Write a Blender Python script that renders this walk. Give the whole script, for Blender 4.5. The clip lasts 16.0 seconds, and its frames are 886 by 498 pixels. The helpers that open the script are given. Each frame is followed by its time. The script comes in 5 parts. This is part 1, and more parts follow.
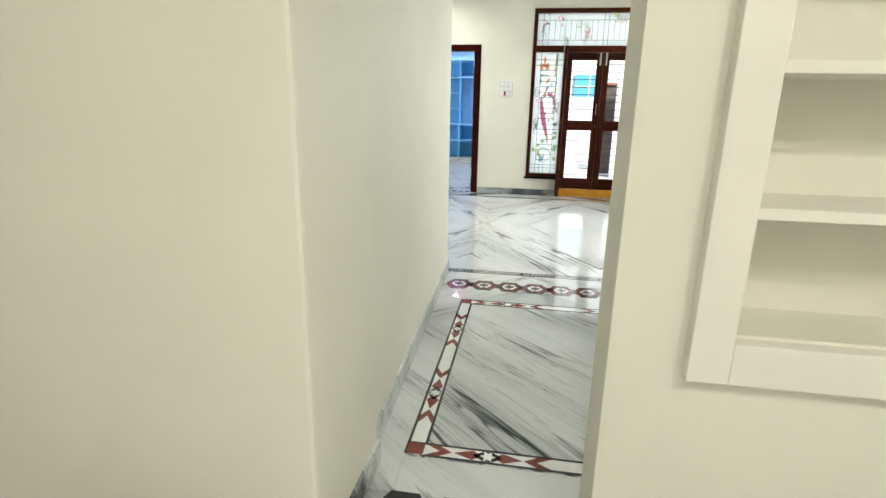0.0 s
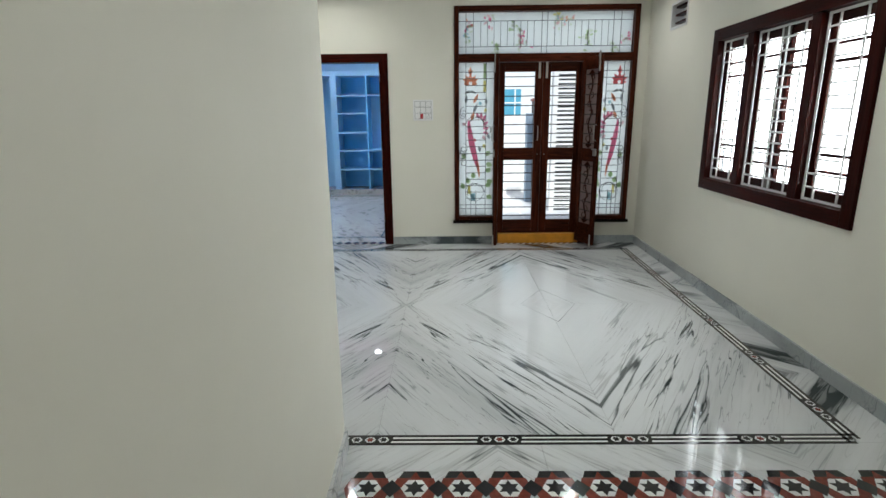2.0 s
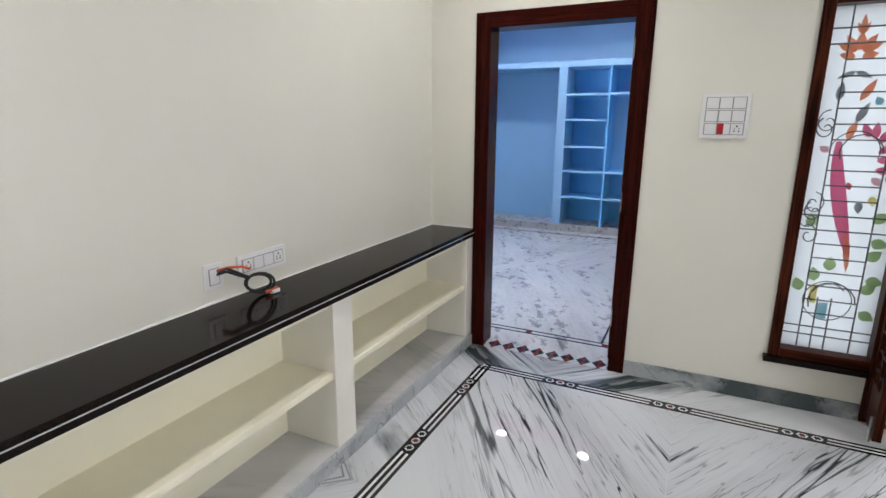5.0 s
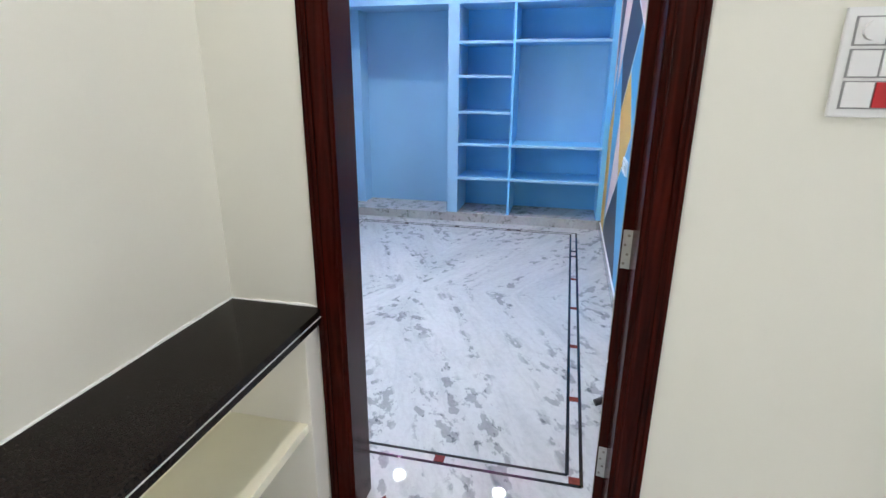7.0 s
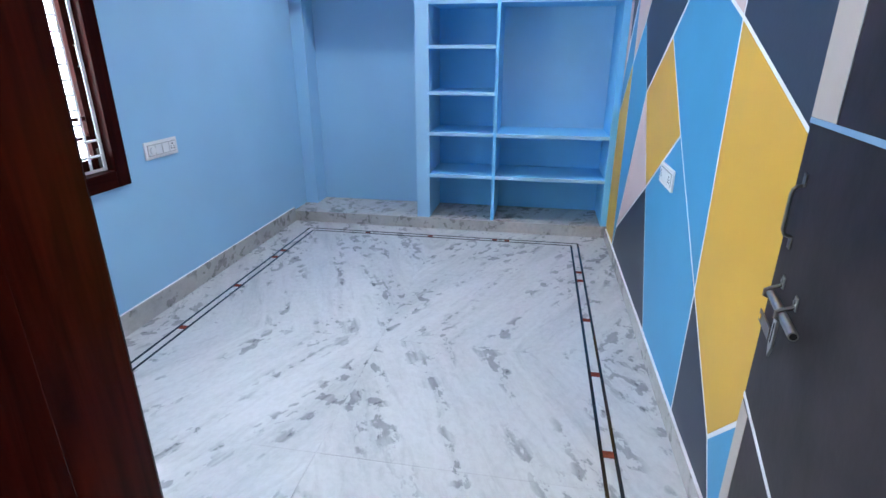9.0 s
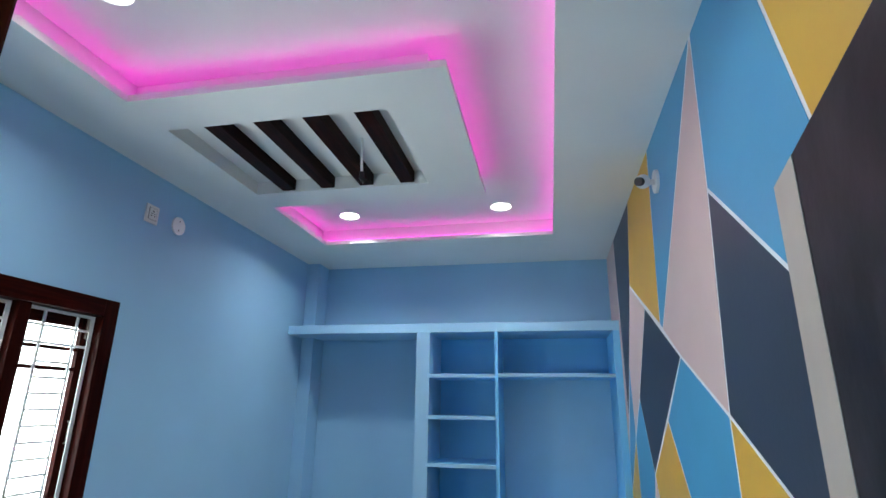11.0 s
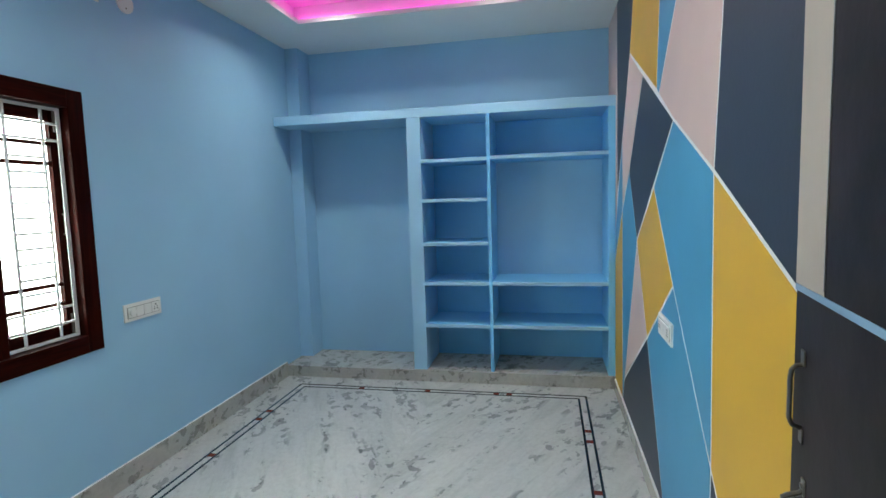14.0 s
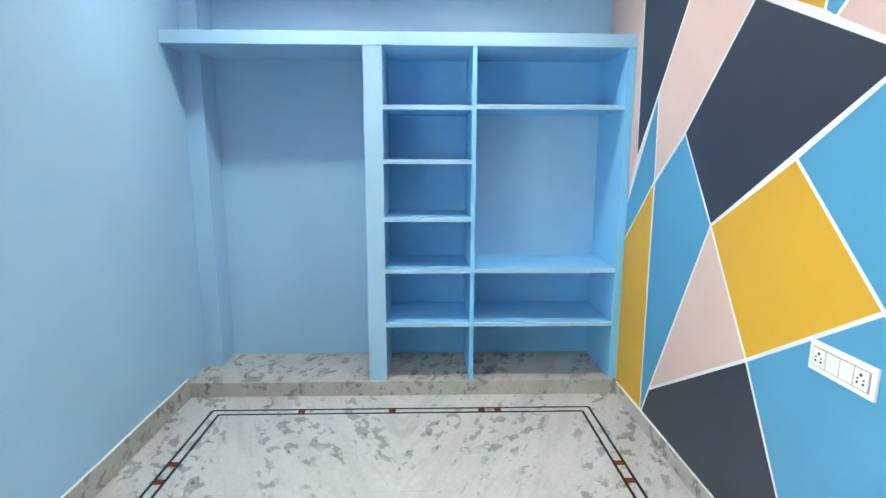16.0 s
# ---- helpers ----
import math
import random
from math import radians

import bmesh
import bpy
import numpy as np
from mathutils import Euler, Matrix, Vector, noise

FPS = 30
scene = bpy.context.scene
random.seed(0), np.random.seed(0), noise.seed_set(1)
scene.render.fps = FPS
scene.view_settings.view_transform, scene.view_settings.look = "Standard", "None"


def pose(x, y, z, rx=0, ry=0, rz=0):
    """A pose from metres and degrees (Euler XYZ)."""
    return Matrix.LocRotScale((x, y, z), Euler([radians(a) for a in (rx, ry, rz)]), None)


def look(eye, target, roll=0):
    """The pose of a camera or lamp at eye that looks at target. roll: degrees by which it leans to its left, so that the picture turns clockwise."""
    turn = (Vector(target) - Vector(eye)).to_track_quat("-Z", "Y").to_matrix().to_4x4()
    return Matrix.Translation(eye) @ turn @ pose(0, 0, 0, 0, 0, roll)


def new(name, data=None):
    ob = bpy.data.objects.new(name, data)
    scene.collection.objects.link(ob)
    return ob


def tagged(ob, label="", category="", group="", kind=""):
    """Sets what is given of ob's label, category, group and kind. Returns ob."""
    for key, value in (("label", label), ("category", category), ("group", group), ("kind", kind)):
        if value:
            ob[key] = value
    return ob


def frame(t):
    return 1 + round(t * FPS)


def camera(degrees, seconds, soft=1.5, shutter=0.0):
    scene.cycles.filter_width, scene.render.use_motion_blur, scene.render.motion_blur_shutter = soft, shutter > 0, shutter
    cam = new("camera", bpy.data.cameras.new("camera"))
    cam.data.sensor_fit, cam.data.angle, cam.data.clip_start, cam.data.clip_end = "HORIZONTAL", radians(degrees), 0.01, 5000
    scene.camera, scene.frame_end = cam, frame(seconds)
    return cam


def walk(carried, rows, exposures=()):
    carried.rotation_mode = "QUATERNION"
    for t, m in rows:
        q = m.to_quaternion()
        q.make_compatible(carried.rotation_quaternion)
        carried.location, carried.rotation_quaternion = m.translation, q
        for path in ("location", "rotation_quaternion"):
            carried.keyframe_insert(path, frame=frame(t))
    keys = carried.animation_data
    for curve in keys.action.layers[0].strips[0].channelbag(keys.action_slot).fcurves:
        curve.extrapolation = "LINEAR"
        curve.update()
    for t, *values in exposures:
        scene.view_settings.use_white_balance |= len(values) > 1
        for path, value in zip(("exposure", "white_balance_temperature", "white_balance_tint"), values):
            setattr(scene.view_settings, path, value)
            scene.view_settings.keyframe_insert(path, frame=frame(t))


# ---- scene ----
cam = camera(80.5, 16.0)
PATH = [
    (0, (0.038, 0.292, 1.336), (-0.275, 2.191, 0.794), 1.0),
    (0.5, (-0.058, 0.789, 1.356), (-0.216, 2.711, 0.826), 1.2),
    (1, (-0.101, 1.277, 1.4), (-0.169, 3.203, 0.868), 0.4),
    (1.5, (-0.105, 1.75, 1.429), (-0.13, 3.682, 0.913), -0.0),
    (2, (-0.114, 2.228, 1.453), (-0.136, 4.168, 0.964), -0.6),
    (2.5, (0.013, 2.693, 1.469), (-0.167, 4.631, 1.009), -0.8),
    (3, (0.079, 3.171, 1.458), (-0.293, 5.085, 1.013), -0.5),
    (3.5, (0.018, 3.678, 1.487), (-0.558, 5.537, 1.027), -0.6),
    (4, (-0.054, 4.14, 1.491), (-0.828, 5.925, 1.028), -0.0),
    (4.2, (-0.131, 4.343, 1.486), (-0.963, 6.102, 1.021), 0.2),
    (5.2, (-0.545, 5.3, 1.49), (-1.4, 7.05, 1.02), 0.3),
    (6.3, (-0.862, 6.264, 1.501), (-1.441, 8.114, 1.006), 0.1),
    (6.5, (-0.901, 6.435, 1.507), (-1.447, 8.289, 0.993), 0.1),
    (7, (-1.054, 6.875, 1.49), (-1.489, 8.729, 0.878), 0.3),
    (7.5, (-1.184, 7.253, 1.494), (-1.527, 9.084, 0.766), 0.1),
    (8, (-1.197, 7.575, 1.484), (-1.545, 9.375, 0.685), -0.0),
    (8.5, (-1.229, 7.837, 1.47), (-1.59, 9.631, 0.662), -0.0),
    (9, (-1.29, 7.998, 1.498), (-1.618, 9.841, 0.792), 0.1),
    (9.5, (-1.269, 8.056, 1.531), (-1.598, 9.967, 1.041), 0.7),
    (10, (-1.242, 8.085, 1.576), (-1.604, 10.044, 1.396), 0.9),
    (10.2, (-1.232, 8.076, 1.586), (-1.602, 10.041, 1.551), 0.8),
    (11.2, (-1.215, 8.088, 1.63), (-1.6, 9.93, 2.32), 0.9),
    (11.7, (-1.208, 8.095, 1.638), (-1.608, 9.88, 2.46), 1.0),
    (12.3, (-1.201, 8.105, 1.636), (-1.613, 9.918, 2.373), 0.8),
    (12.5, (-1.195, 8.117, 1.631), (-1.612, 9.954, 2.302), 0.6),
    (13, (-1.198, 8.126, 1.605), (-1.622, 10.045, 1.973), -0.4),
    (13.5, (-1.189, 8.14, 1.556), (-1.608, 10.095, 1.58), -1.3),
    (14, (-1.169, 8.188, 1.539), (-1.567, 10.139, 1.353), -1.7),
    (14.5, (-1.264, 8.344, 1.537), (-1.579, 10.3, 1.265), -1.4),
    (15, (-1.483, 8.588, 1.563), (-1.677, 10.557, 1.272), -0.5),
    (15.5, (-1.66, 8.888, 1.549), (-1.782, 10.86, 1.237), -0.4),
    (16, (-1.929, 9.149, 1.576), (-1.87, 11.117, 1.223), 0.2),
]
EXPOSURES = [
    (0, 0.9, 6450, 5), (0.5, 0.68, 6350, 4), (1, 0.54, 6200, 1), (1.5, 0.3, 6150, 3), (2.5, -0.1, 6150, 11), (4, -0.02, 6150, 16),
    (6.5, 0.7, 6150, 13), (7.2, 0.57, 6050, 12), (8, 0.52, 5800, 12), (8.5, 0.7, 5800, 11), (9, 0.42, 6000, 10), (9.5, 0.06, 6250, 8), (10, -0.04, 6450, 6), (12.5, -0.22, 6700, -2),
    (13.5, -0.06, 7100, -2), (14.5, 0.0, 7300, -1), (15.2, 0.29, 7450, -1), (15.5, 0.36, 7550, 0), (16, 0.9, 7750, 1)]
walk(cam, [(t, look(eye, target, roll)) for t, eye, target, roll in PATH], EXPOSURES)

# ---- world and large lights ----
SUN_UP, SUN_ROUND = 58.0, 165.0
world = bpy.data.worlds.new("sky")
scene.world = world
world.use_nodes = True
wt = world.node_tree
sky = wt.nodes.new("ShaderNodeTexSky")
sky.sky_type, sky.sun_disc = "NISHITA", False
sky.sun_elevation, sky.sun_rotation = radians(SUN_UP), radians(SUN_ROUND)
wt.nodes["Background"].inputs["Strength"].default_value = 0.15
wt.links.new(sky.outputs[0], wt.nodes["Background"].inputs["Color"])
sun = new("sun", bpy.data.lights.new("sun", "SUN"))
sun.data.energy, sun.data.angle, sun.data.color = 5.0, radians(2.0), (1.0, 0.95, 0.88)
_dir = Vector((math.sin(radians(SUN_ROUND)) * math.cos(radians(SUN_UP)), math.cos(radians(SUN_ROUND)) * math.cos(radians(SUN_UP)), math.sin(radians(SUN_UP))))
sun.matrix_world = look(_dir * 20, (0, 0, 0))


def area(name, m, sx, sy, power, color=(1, 1, 1), shape="RECTANGLE", spread=180.0):
    ld = bpy.data.lights.new(name, "AREA")
    ld.shape, ld.size, ld.size_y, ld.energy, ld.color = shape, sx, sy, power, color
    ld.spread = radians(spread)
    ob = new(name, ld)
    ob.matrix_world = m
    return ob


# daylight standing in the openings
area("daylight_window_hall", look((2.22, 5.83, 1.48), (0.0, 5.8, 1.40)), 1.80, 1.26, 65, (1.0, 0.99, 0.965))
area("daylight_window_bedroom", look((-3.64, 9.875, 1.475), (-1.0, 9.875, 1.40)), 1.21, 1.33, 54, (0.92, 0.97, 1.0))
for _x, _z, _w, _h, _p in ((0.206, 1.18, 0.38, 1.68, 1.6), (1.732, 1.18, 0.31, 1.68, 1.3), (0.952, 2.33, 1.86, 0.41, 0.9)):
    area("daylight_entrance_glass", look((_x, 8.42, _z), (_x, 5.0, _z)), _w, _h, _p, (0.95, 0.98, 1.0))
# ceiling downlights
HALL_SPOTS = [(1.29, 7.55), (-1.3, 7.55), (1.29, 5.0), (-1.3, 5.0)]
for _x, _y in HALL_SPOTS:
    area("downlight_hall", pose(_x, _y, 2.99), 0.09, 0.09, 7, (1.0, 0.96, 0.9), "DISK", 130.0)
for _x, _y in [(0.7, 2.9)]:
    area("downlight_passage", pose(_x, _y, 2.99), 0.09, 0.09, 4.5, (1.0, 0.96, 0.9), "DISK")
# unseen back-room lamps, added to light the pier and the niche
BACK_FILL_SPOTS = [(1.35, -0.55), (0.1, -1.0)]
for _x, _y in BACK_FILL_SPOTS:
    area("fill_lamp_back_room", pose(_x, _y, 2.99), 0.14, 0.14, 19, (1.0, 0.95, 0.86), "DISK")
BED_SPOTS = [(-2.753, 9.39), (-1.53, 9.41), (-2.753, 11.84), (-1.53, 11.83)]
for _x, _y in BED_SPOTS:
    area("downlight_bedroom", pose(_x, _y, 3.07), 0.13, 0.13, 8.5, (0.92, 0.96, 1.0), "DISK", 140.0)


# ---- materials ----
def mat(name, color, rough=0.5, metal=0.0, var=0.06, scale=6.0, bump=0.0, bump_scale=60.0, spec=0.5, coat=0.0, emit=None):
    m = bpy.data.materials.new(name)
    m.use_nodes = True
    nt = m.node_tree
    b = nt.nodes["Principled BSDF"]
    b.inputs["Roughness"].default_value = rough
    b.inputs["Metallic"].default_value = metal
    b.inputs["Specular IOR Level"].default_value = spec
    b.inputs["Coat Weight"].default_value = coat
    b.inputs["Coat Roughness"].default_value = 0.12
    tc = nt.nodes.new("ShaderNodeNewGeometry")
    n1 = nt.nodes.new("ShaderNodeTexNoise")
    n1.inputs["Scale"].default_value, n1.inputs["Detail"].default_value = scale, 6
    nt.links.new(tc.outputs["Position"], n1.inputs["Vector"])
    ramp = nt.nodes.new("ShaderNodeMapRange")
    ramp.inputs[1].default_value, ramp.inputs[2].default_value = 0.3, 0.7
    ramp.inputs[3].default_value, ramp.inputs[4].default_value = 1 - var, 1 + var
    nt.links.new(n1.outputs["Fac"], ramp.inputs[0])
    mul = nt.nodes.new("ShaderNodeVectorMath")
    mul.operation = "SCALE"
    mul.inputs[0].default_value = color
    nt.links.new(ramp.outputs[0], mul.inputs["Scale"])
    nt.links.new(mul.outputs[0], b.inputs["Base Color"])
    if bump:
        n2 = nt.nodes.new("ShaderNodeTexNoise")
        n2.inputs["Scale"].default_value, n2.inputs["Detail"].default_value = bump_scale, 4
        nt.links.new(tc.outputs["Position"], n2.inputs["Vector"])
        bp = nt.nodes.new("ShaderNodeBump")
        bp.inputs["Strength"].default_value, bp.inputs["Distance"].default_value = bump, 0.004
        nt.links.new(n2.outputs["Fac"], bp.inputs["Height"])
        nt.links.new(bp.outputs[0], b.inputs["Normal"])
    if emit:
        b.inputs["Emission Color"].default_value = (*emit[0], 1)
        b.inputs["Emission Strength"].default_value = emit[1]
    return m


def wood(name, dark, light, rough=0.28, coat=0.0, along="Z", spec=0.06):
    m = bpy.data.materials.new(name)
    m.use_nodes = True
    nt = m.node_tree
    b = nt.nodes["Principled BSDF"]
    g = nt.nodes.new("ShaderNodeNewGeometry")
    mp = nt.nodes.new("ShaderNodeMapping")
    mp.inputs["Scale"].default_value = {"Z": (28, 28, 1.6), "X": (1.6, 28, 28), "Y": (28, 1.6, 28)}[along]
    nt.links.new(g.outputs["Position"], mp.inputs["Vector"])
    n = nt.nodes.new("ShaderNodeTexNoise")
    n.inputs["Scale"].default_value, n.inputs["Detail"].default_value, n.inputs["Distortion"].default_value = 1.6, 7, 1.2
    nt.links.new(mp.outputs[0], n.inputs["Vector"])
    r = nt.nodes.new("ShaderNodeValToRGB")
    r.color_ramp.elements[0].position, r.color_ramp.elements[1].position = 0.32, 0.68
    r.color_ramp.elements[0].color, r.color_ramp.elements[1].color = (*dark, 1), (*light, 1)
    nt.links.new(n.outputs["Fac"], r.inputs[0])
    nt.links.new(r.outputs[0], b.inputs["Base Color"])
    b.inputs["Roughness"].default_value, b.inputs["Coat Weight"].default_value, b.inputs["Coat Roughness"].default_value = rough, coat, 0.1
    b.inputs["Specular IOR Level"].default_value = spec
    bp = nt.nodes.new("ShaderNodeBump")
    bp.inputs["Strength"].default_value, bp.inputs["Distance"].default_value = 0.25, 0.002
    nt.links.new(n.outputs["Fac"], bp.inputs["Height"])
    nt.links.new(bp.outputs[0], b.inputs["Normal"])
    return m


def veined(name, x0, px, y0, py, slope, base=(0.62, 0.64, 0.65), vein=(0.035, 0.045, 0.045), rough=0.03, amount=1.0, quiet=None, patches=0.0, seed=0.0):
    """White marble with dark diagonal veins, mirrored from slab to slab."""
    m = bpy.data.materials.new(name)
    m.use_nodes = True
    nt, L = m.node_tree, m.node_tree.links
    b = nt.nodes["Principled BSDF"]
    g = nt.nodes.new("ShaderNodeNewGeometry")
    sep = nt.nodes.new("ShaderNodeSeparateXYZ")
    L.new(g.outputs["Position"], sep.inputs[0])

    def math_node(op, a, c):
        n = nt.nodes.new("ShaderNodeMath")
        n.operation = op
        for i, v in enumerate((a, c)):
            if isinstance(v, (int, float)):
                n.inputs[i].default_value = v
            else:
                L.new(v, n.inputs[i])
        return n.outputs[0]

    fx = math_node("PINGPONG", math_node("SUBTRACT", sep.outputs[0], x0), px)
    fy = math_node("PINGPONG", math_node("SUBTRACT", sep.outputs[1], y0), py)
    norm = 1 / math.sqrt(1 + slope * slope)
    u = math_node("ADD", math_node("MULTIPLY", fx, slope), fy)
    v = math_node("SUBTRACT", fx, math_node("MULTIPLY", fy, slope))
    comb = nt.nodes.new("ShaderNodeCombineXYZ")
    L.new(math_node("MULTIPLY", u, norm), comb.inputs[0])
    L.new(math_node("MULTIPLY", v, 0.05 * norm), comb.inputs[1])
    L.new(math_node("ADD", math_node("MULTIPLY", sep.outputs[2], 0.5), seed), comb.inputs[2])

    # shorter cells along the grain break the veins into strokes and make them waver
    broken = nt.nodes.new("ShaderNodeCombineXYZ")
    L.new(math_node("MULTIPLY", u, norm), broken.inputs[0])
    L.new(math_node("MULTIPLY", v, 0.20 * norm), broken.inputs[1])
    L.new(math_node("ADD", sep.outputs[2], seed), broken.inputs[2])
    waver = nt.nodes.new("ShaderNodeTexNoise")
    waver.inputs["Scale"].default_value, waver.inputs["Detail"].default_value = 4.0, 3
    L.new(broken.outputs[0], waver.inputs["Vector"])
    L.new(math_node("ADD", math_node("MULTIPLY", u, norm), math_node("MULTIPLY", waver.outputs["Fac"], 0.07)), comb.inputs[0])

    def noise_tex(scale, detail, dist, rough_=0.55, cells=None):
        n = nt.nodes.new("ShaderNodeTexNoise")
        n.inputs["Scale"].default_value, n.inputs["Detail"].default_value = scale, detail
        n.inputs["Distortion"].default_value, n.inputs["Roughness"].default_value = dist, rough_
        L.new((cells or comb).outputs[0], n.inputs["Vector"])
        return n.outputs["Fac"]

    def ramp(fac, stops):
        r = nt.nodes.new("ShaderNodeValToRGB")
        while len(r.color_ramp.elements) < len(stops):
            r.color_ramp.elements.new(0.5)
        for e, (p, c) in zip(r.color_ramp.elements, stops):
            e.position, e.color = p, (c, c, c, 1)
        L.new(fac, r.inputs[0])
        return r.outputs[0]

    def strokes(scale, detail, lo, hi, where):
        """Lines that swell and taper, with feathered edges."""
        away = math_node("ABSOLUTE", math_node("SUBTRACT", noise_tex(scale, detail, 0.15, 0.45), 0.5), 0.0)
        feather = math_node("MULTIPLY", math_node("SUBTRACT", noise_tex(38.0, 3, 0.0, 0.6, broken), 0.5), 0.016)
        width = nt.nodes.new("ShaderNodeMapRange")
        width.inputs[1].default_value, width.inputs[2].default_value = where
        width.inputs[3].default_value, width.inputs[4].default_value = lo, hi
        L.new(mask_raw, width.inputs[0])
        reach = math_node("MAXIMUM", width.outputs[0], 0.0004)
        f_ = math_node("SUBTRACT", 1.25, math_node("DIVIDE", math_node("ADD", away, math_node("ABSOLUTE", feather, 0.0)), reach))
        f_ = math_node("MAXIMUM", math_node("MINIMUM", f_, 1.0), 0.0)
        return f_

    mask_raw = noise_tex(3.1, 4, 0.3, 0.55, broken)
    thin = strokes(5.4, 3.0, -0.008, 0.033, (0.40, 0.72))
    thin2 = strokes(11.0, 3.0, -0.010, 0.034, (0.38, 0.70))
    thin3 = strokes(21.0, 3.0, -0.004, 0.05, (0.36, 0.70))
    broad = ramp(noise_tex(2.0, 8, 0.8), [(0.42, 0), (0.75, 1)])
    patch = ramp(noise_tex(2.3, 5, 0.4, 0.55, broken), [(0.55, 0), (0.66, 1)])
    f = math_node("ADD", math_node("MULTIPLY", thin, 0.85 * amount), math_node("MULTIPLY", broad, 0.44))
    f = math_node("ADD", f, math_node("MULTIPLY", patch, patches))
    f = math_node("ADD", f, math_node("MULTIPLY", thin3, 0.34 * amount))
    f = math_node("MINIMUM", math_node("ADD", f, math_node("MULTIPLY", thin2, 0.6 * amount)), 1.0)
    fine = ramp(noise_tex(16.0, 5, 0.3, 0.6), [(0.46, 0), (0.5, 1), (0.54, 0)])
    f = math_node("MINIMUM", math_node("ADD", f, math_node("MULTIPLY", fine, 0.07 * amount)), 1.0)
    if quiet is not None:
        q = nt.nodes.new("ShaderNodeMapRange")
        q.inputs[1].default_value, q.inputs[2].default_value = quiet
        q.inputs[3].default_value, q.inputs[4].default_value = 0.07, 1.0
        L.new(math_node("MULTIPLY", u, norm), q.inputs[0])
        f = math_node("MULTIPLY", f, q.outputs[0])
    mix = nt.nodes.new("ShaderNodeMix")
    mix.data_type = "RGBA"
    mix.inputs[6].default_value, mix.inputs[7].default_value = (*base, 1), (*vein, 1)
    L.new(f, mix.inputs[0])
    L.new(mix.outputs[2], b.inputs["Base Color"])
    b.inputs["Roughness"].default_value = rough
    b.inputs["Specular IOR Level"].default_value = 0.22
    return m


def blotched(name, x0, y0, base=(0.56, 0.57, 0.57), spot=(0.15, 0.16, 0.17), rough=0.035):
    """White marble with rows of soft grey blotches, mirrored about the room's middle."""
    m = bpy.data.materials.new(name)
    m.use_nodes = True
    nt, L = m.node_tree, m.node_tree.links
    b = nt.nodes["Principled BSDF"]
    g = nt.nodes.new("ShaderNodeNewGeometry")
    off = nt.nodes.new("ShaderNodeVectorMath")
    off.operation = "SUBTRACT"
    off.inputs[1].default_value = (x0, y0, 0)
    L.new(g.outputs["Position"], off.inputs[0])
    ab = nt.nodes.new("ShaderNodeVectorMath")
    ab.operation = "ABSOLUTE"
    L.new(off.outputs[0], ab.inputs[0])
    sp = nt.nodes.new("ShaderNodeSeparateXYZ")
    L.new(off.outputs[0], sp.inputs[0])
    grids = []
    for ways in (((0.115, 0.245, 0.0), (1.41, -0.66, 0.0)), ((0.30, 0.66, 0.0), (0.96, -0.45, 0.0))):
        comb = nt.nodes.new("ShaderNodeCombineXYZ")
        for k, way in enumerate(ways):
            dot = nt.nodes.new("ShaderNodeVectorMath")
            dot.operation = "DOT_PRODUCT"
            dot.inputs[1].default_value = way
            L.new(ab.outputs[0], dot.inputs[0])
            L.new(dot.outputs["Value"], comb.inputs[k])
        if grids:
            # each slab of the four has blotches of its own
            side = nt.nodes.new("ShaderNodeVectorMath")
            side.operation = "SIGN"
            L.new(off.outputs[0], side.inputs[0])
            lift = nt.nodes.new("ShaderNodeVectorMath")
            lift.operation = "DOT_PRODUCT"
            lift.inputs[1].default_value = (0.35, 0.8, 0.0)
            L.new(side.outputs[0], lift.inputs[0])
            total = nt.nodes.new("ShaderNodeMath")
            L.new(lift.outputs["Value"], total.inputs[0])
            L.new(sp.outputs[2], total.inputs[1])
            L.new(total.outputs[0], comb.inputs[2])
        else:
            L.new(sp.outputs[2], comb.inputs[2])
        grids.append(comb.outputs[0])

    def noise_ramp(scale, detail, dist, lo, hi, rough_=0.5, grid=0):
        n = nt.nodes.new("ShaderNodeTexNoise")
        n.inputs["Scale"].default_value, n.inputs["Detail"].default_value = scale, detail
        n.inputs["Distortion"].default_value, n.inputs["Roughness"].default_value = dist, rough_
        L.new(grids[grid], n.inputs["Vector"])
        r = nt.nodes.new("ShaderNodeMapRange")
        r.inputs[1].default_value, r.inputs[2].default_value = lo, hi
        L.new(n.outputs["Fac"], r.inputs[0])
        return r.outputs[0]

    def mth(op, a, c):
        n = nt.nodes.new("ShaderNodeMath")
        n.operation = op
        for i, v in enumerate((a, c)):
            if isinstance(v, (int, float)):
                n.inputs[i].default_value = v
            else:
                L.new(v, n.inputs[i])
        return n.outputs[0]

    blot = noise_ramp(14.0, 4, 0.2, 0.545, 0.585, 0.5, 1)
    zone = noise_ramp(3.4, 3, 0.3, 0.47, 0.54)
    speck = noise_ramp(21, 5, 0.3, 0.60, 0.645, 0.6, 1)
    cloud = noise_ramp(2.4, 6, 0.8, 0.4, 0.8)
    grain = noise_ramp(34, 5, 0.4, 0.40, 0.75, 0.65, 1)
    streak = noise_ramp(11, 7, 0.5, 0.52, 0.76, 0.62)
    f = mth("ADD", mth("MULTIPLY", mth("MULTIPLY", blot, zone), 0.50), mth("MULTIPLY", streak, 0.22))
    f = mth("ADD", mth("ADD", f, mth("MULTIPLY", mth("MULTIPLY", speck, zone), 0.42)), mth("MULTIPLY", cloud, 0.36))
    f = mth("MINIMUM", mth("ADD", f, mth("MULTIPLY", grain, 0.16)), 1.0)
    mix = nt.nodes.new("ShaderNodeMix")
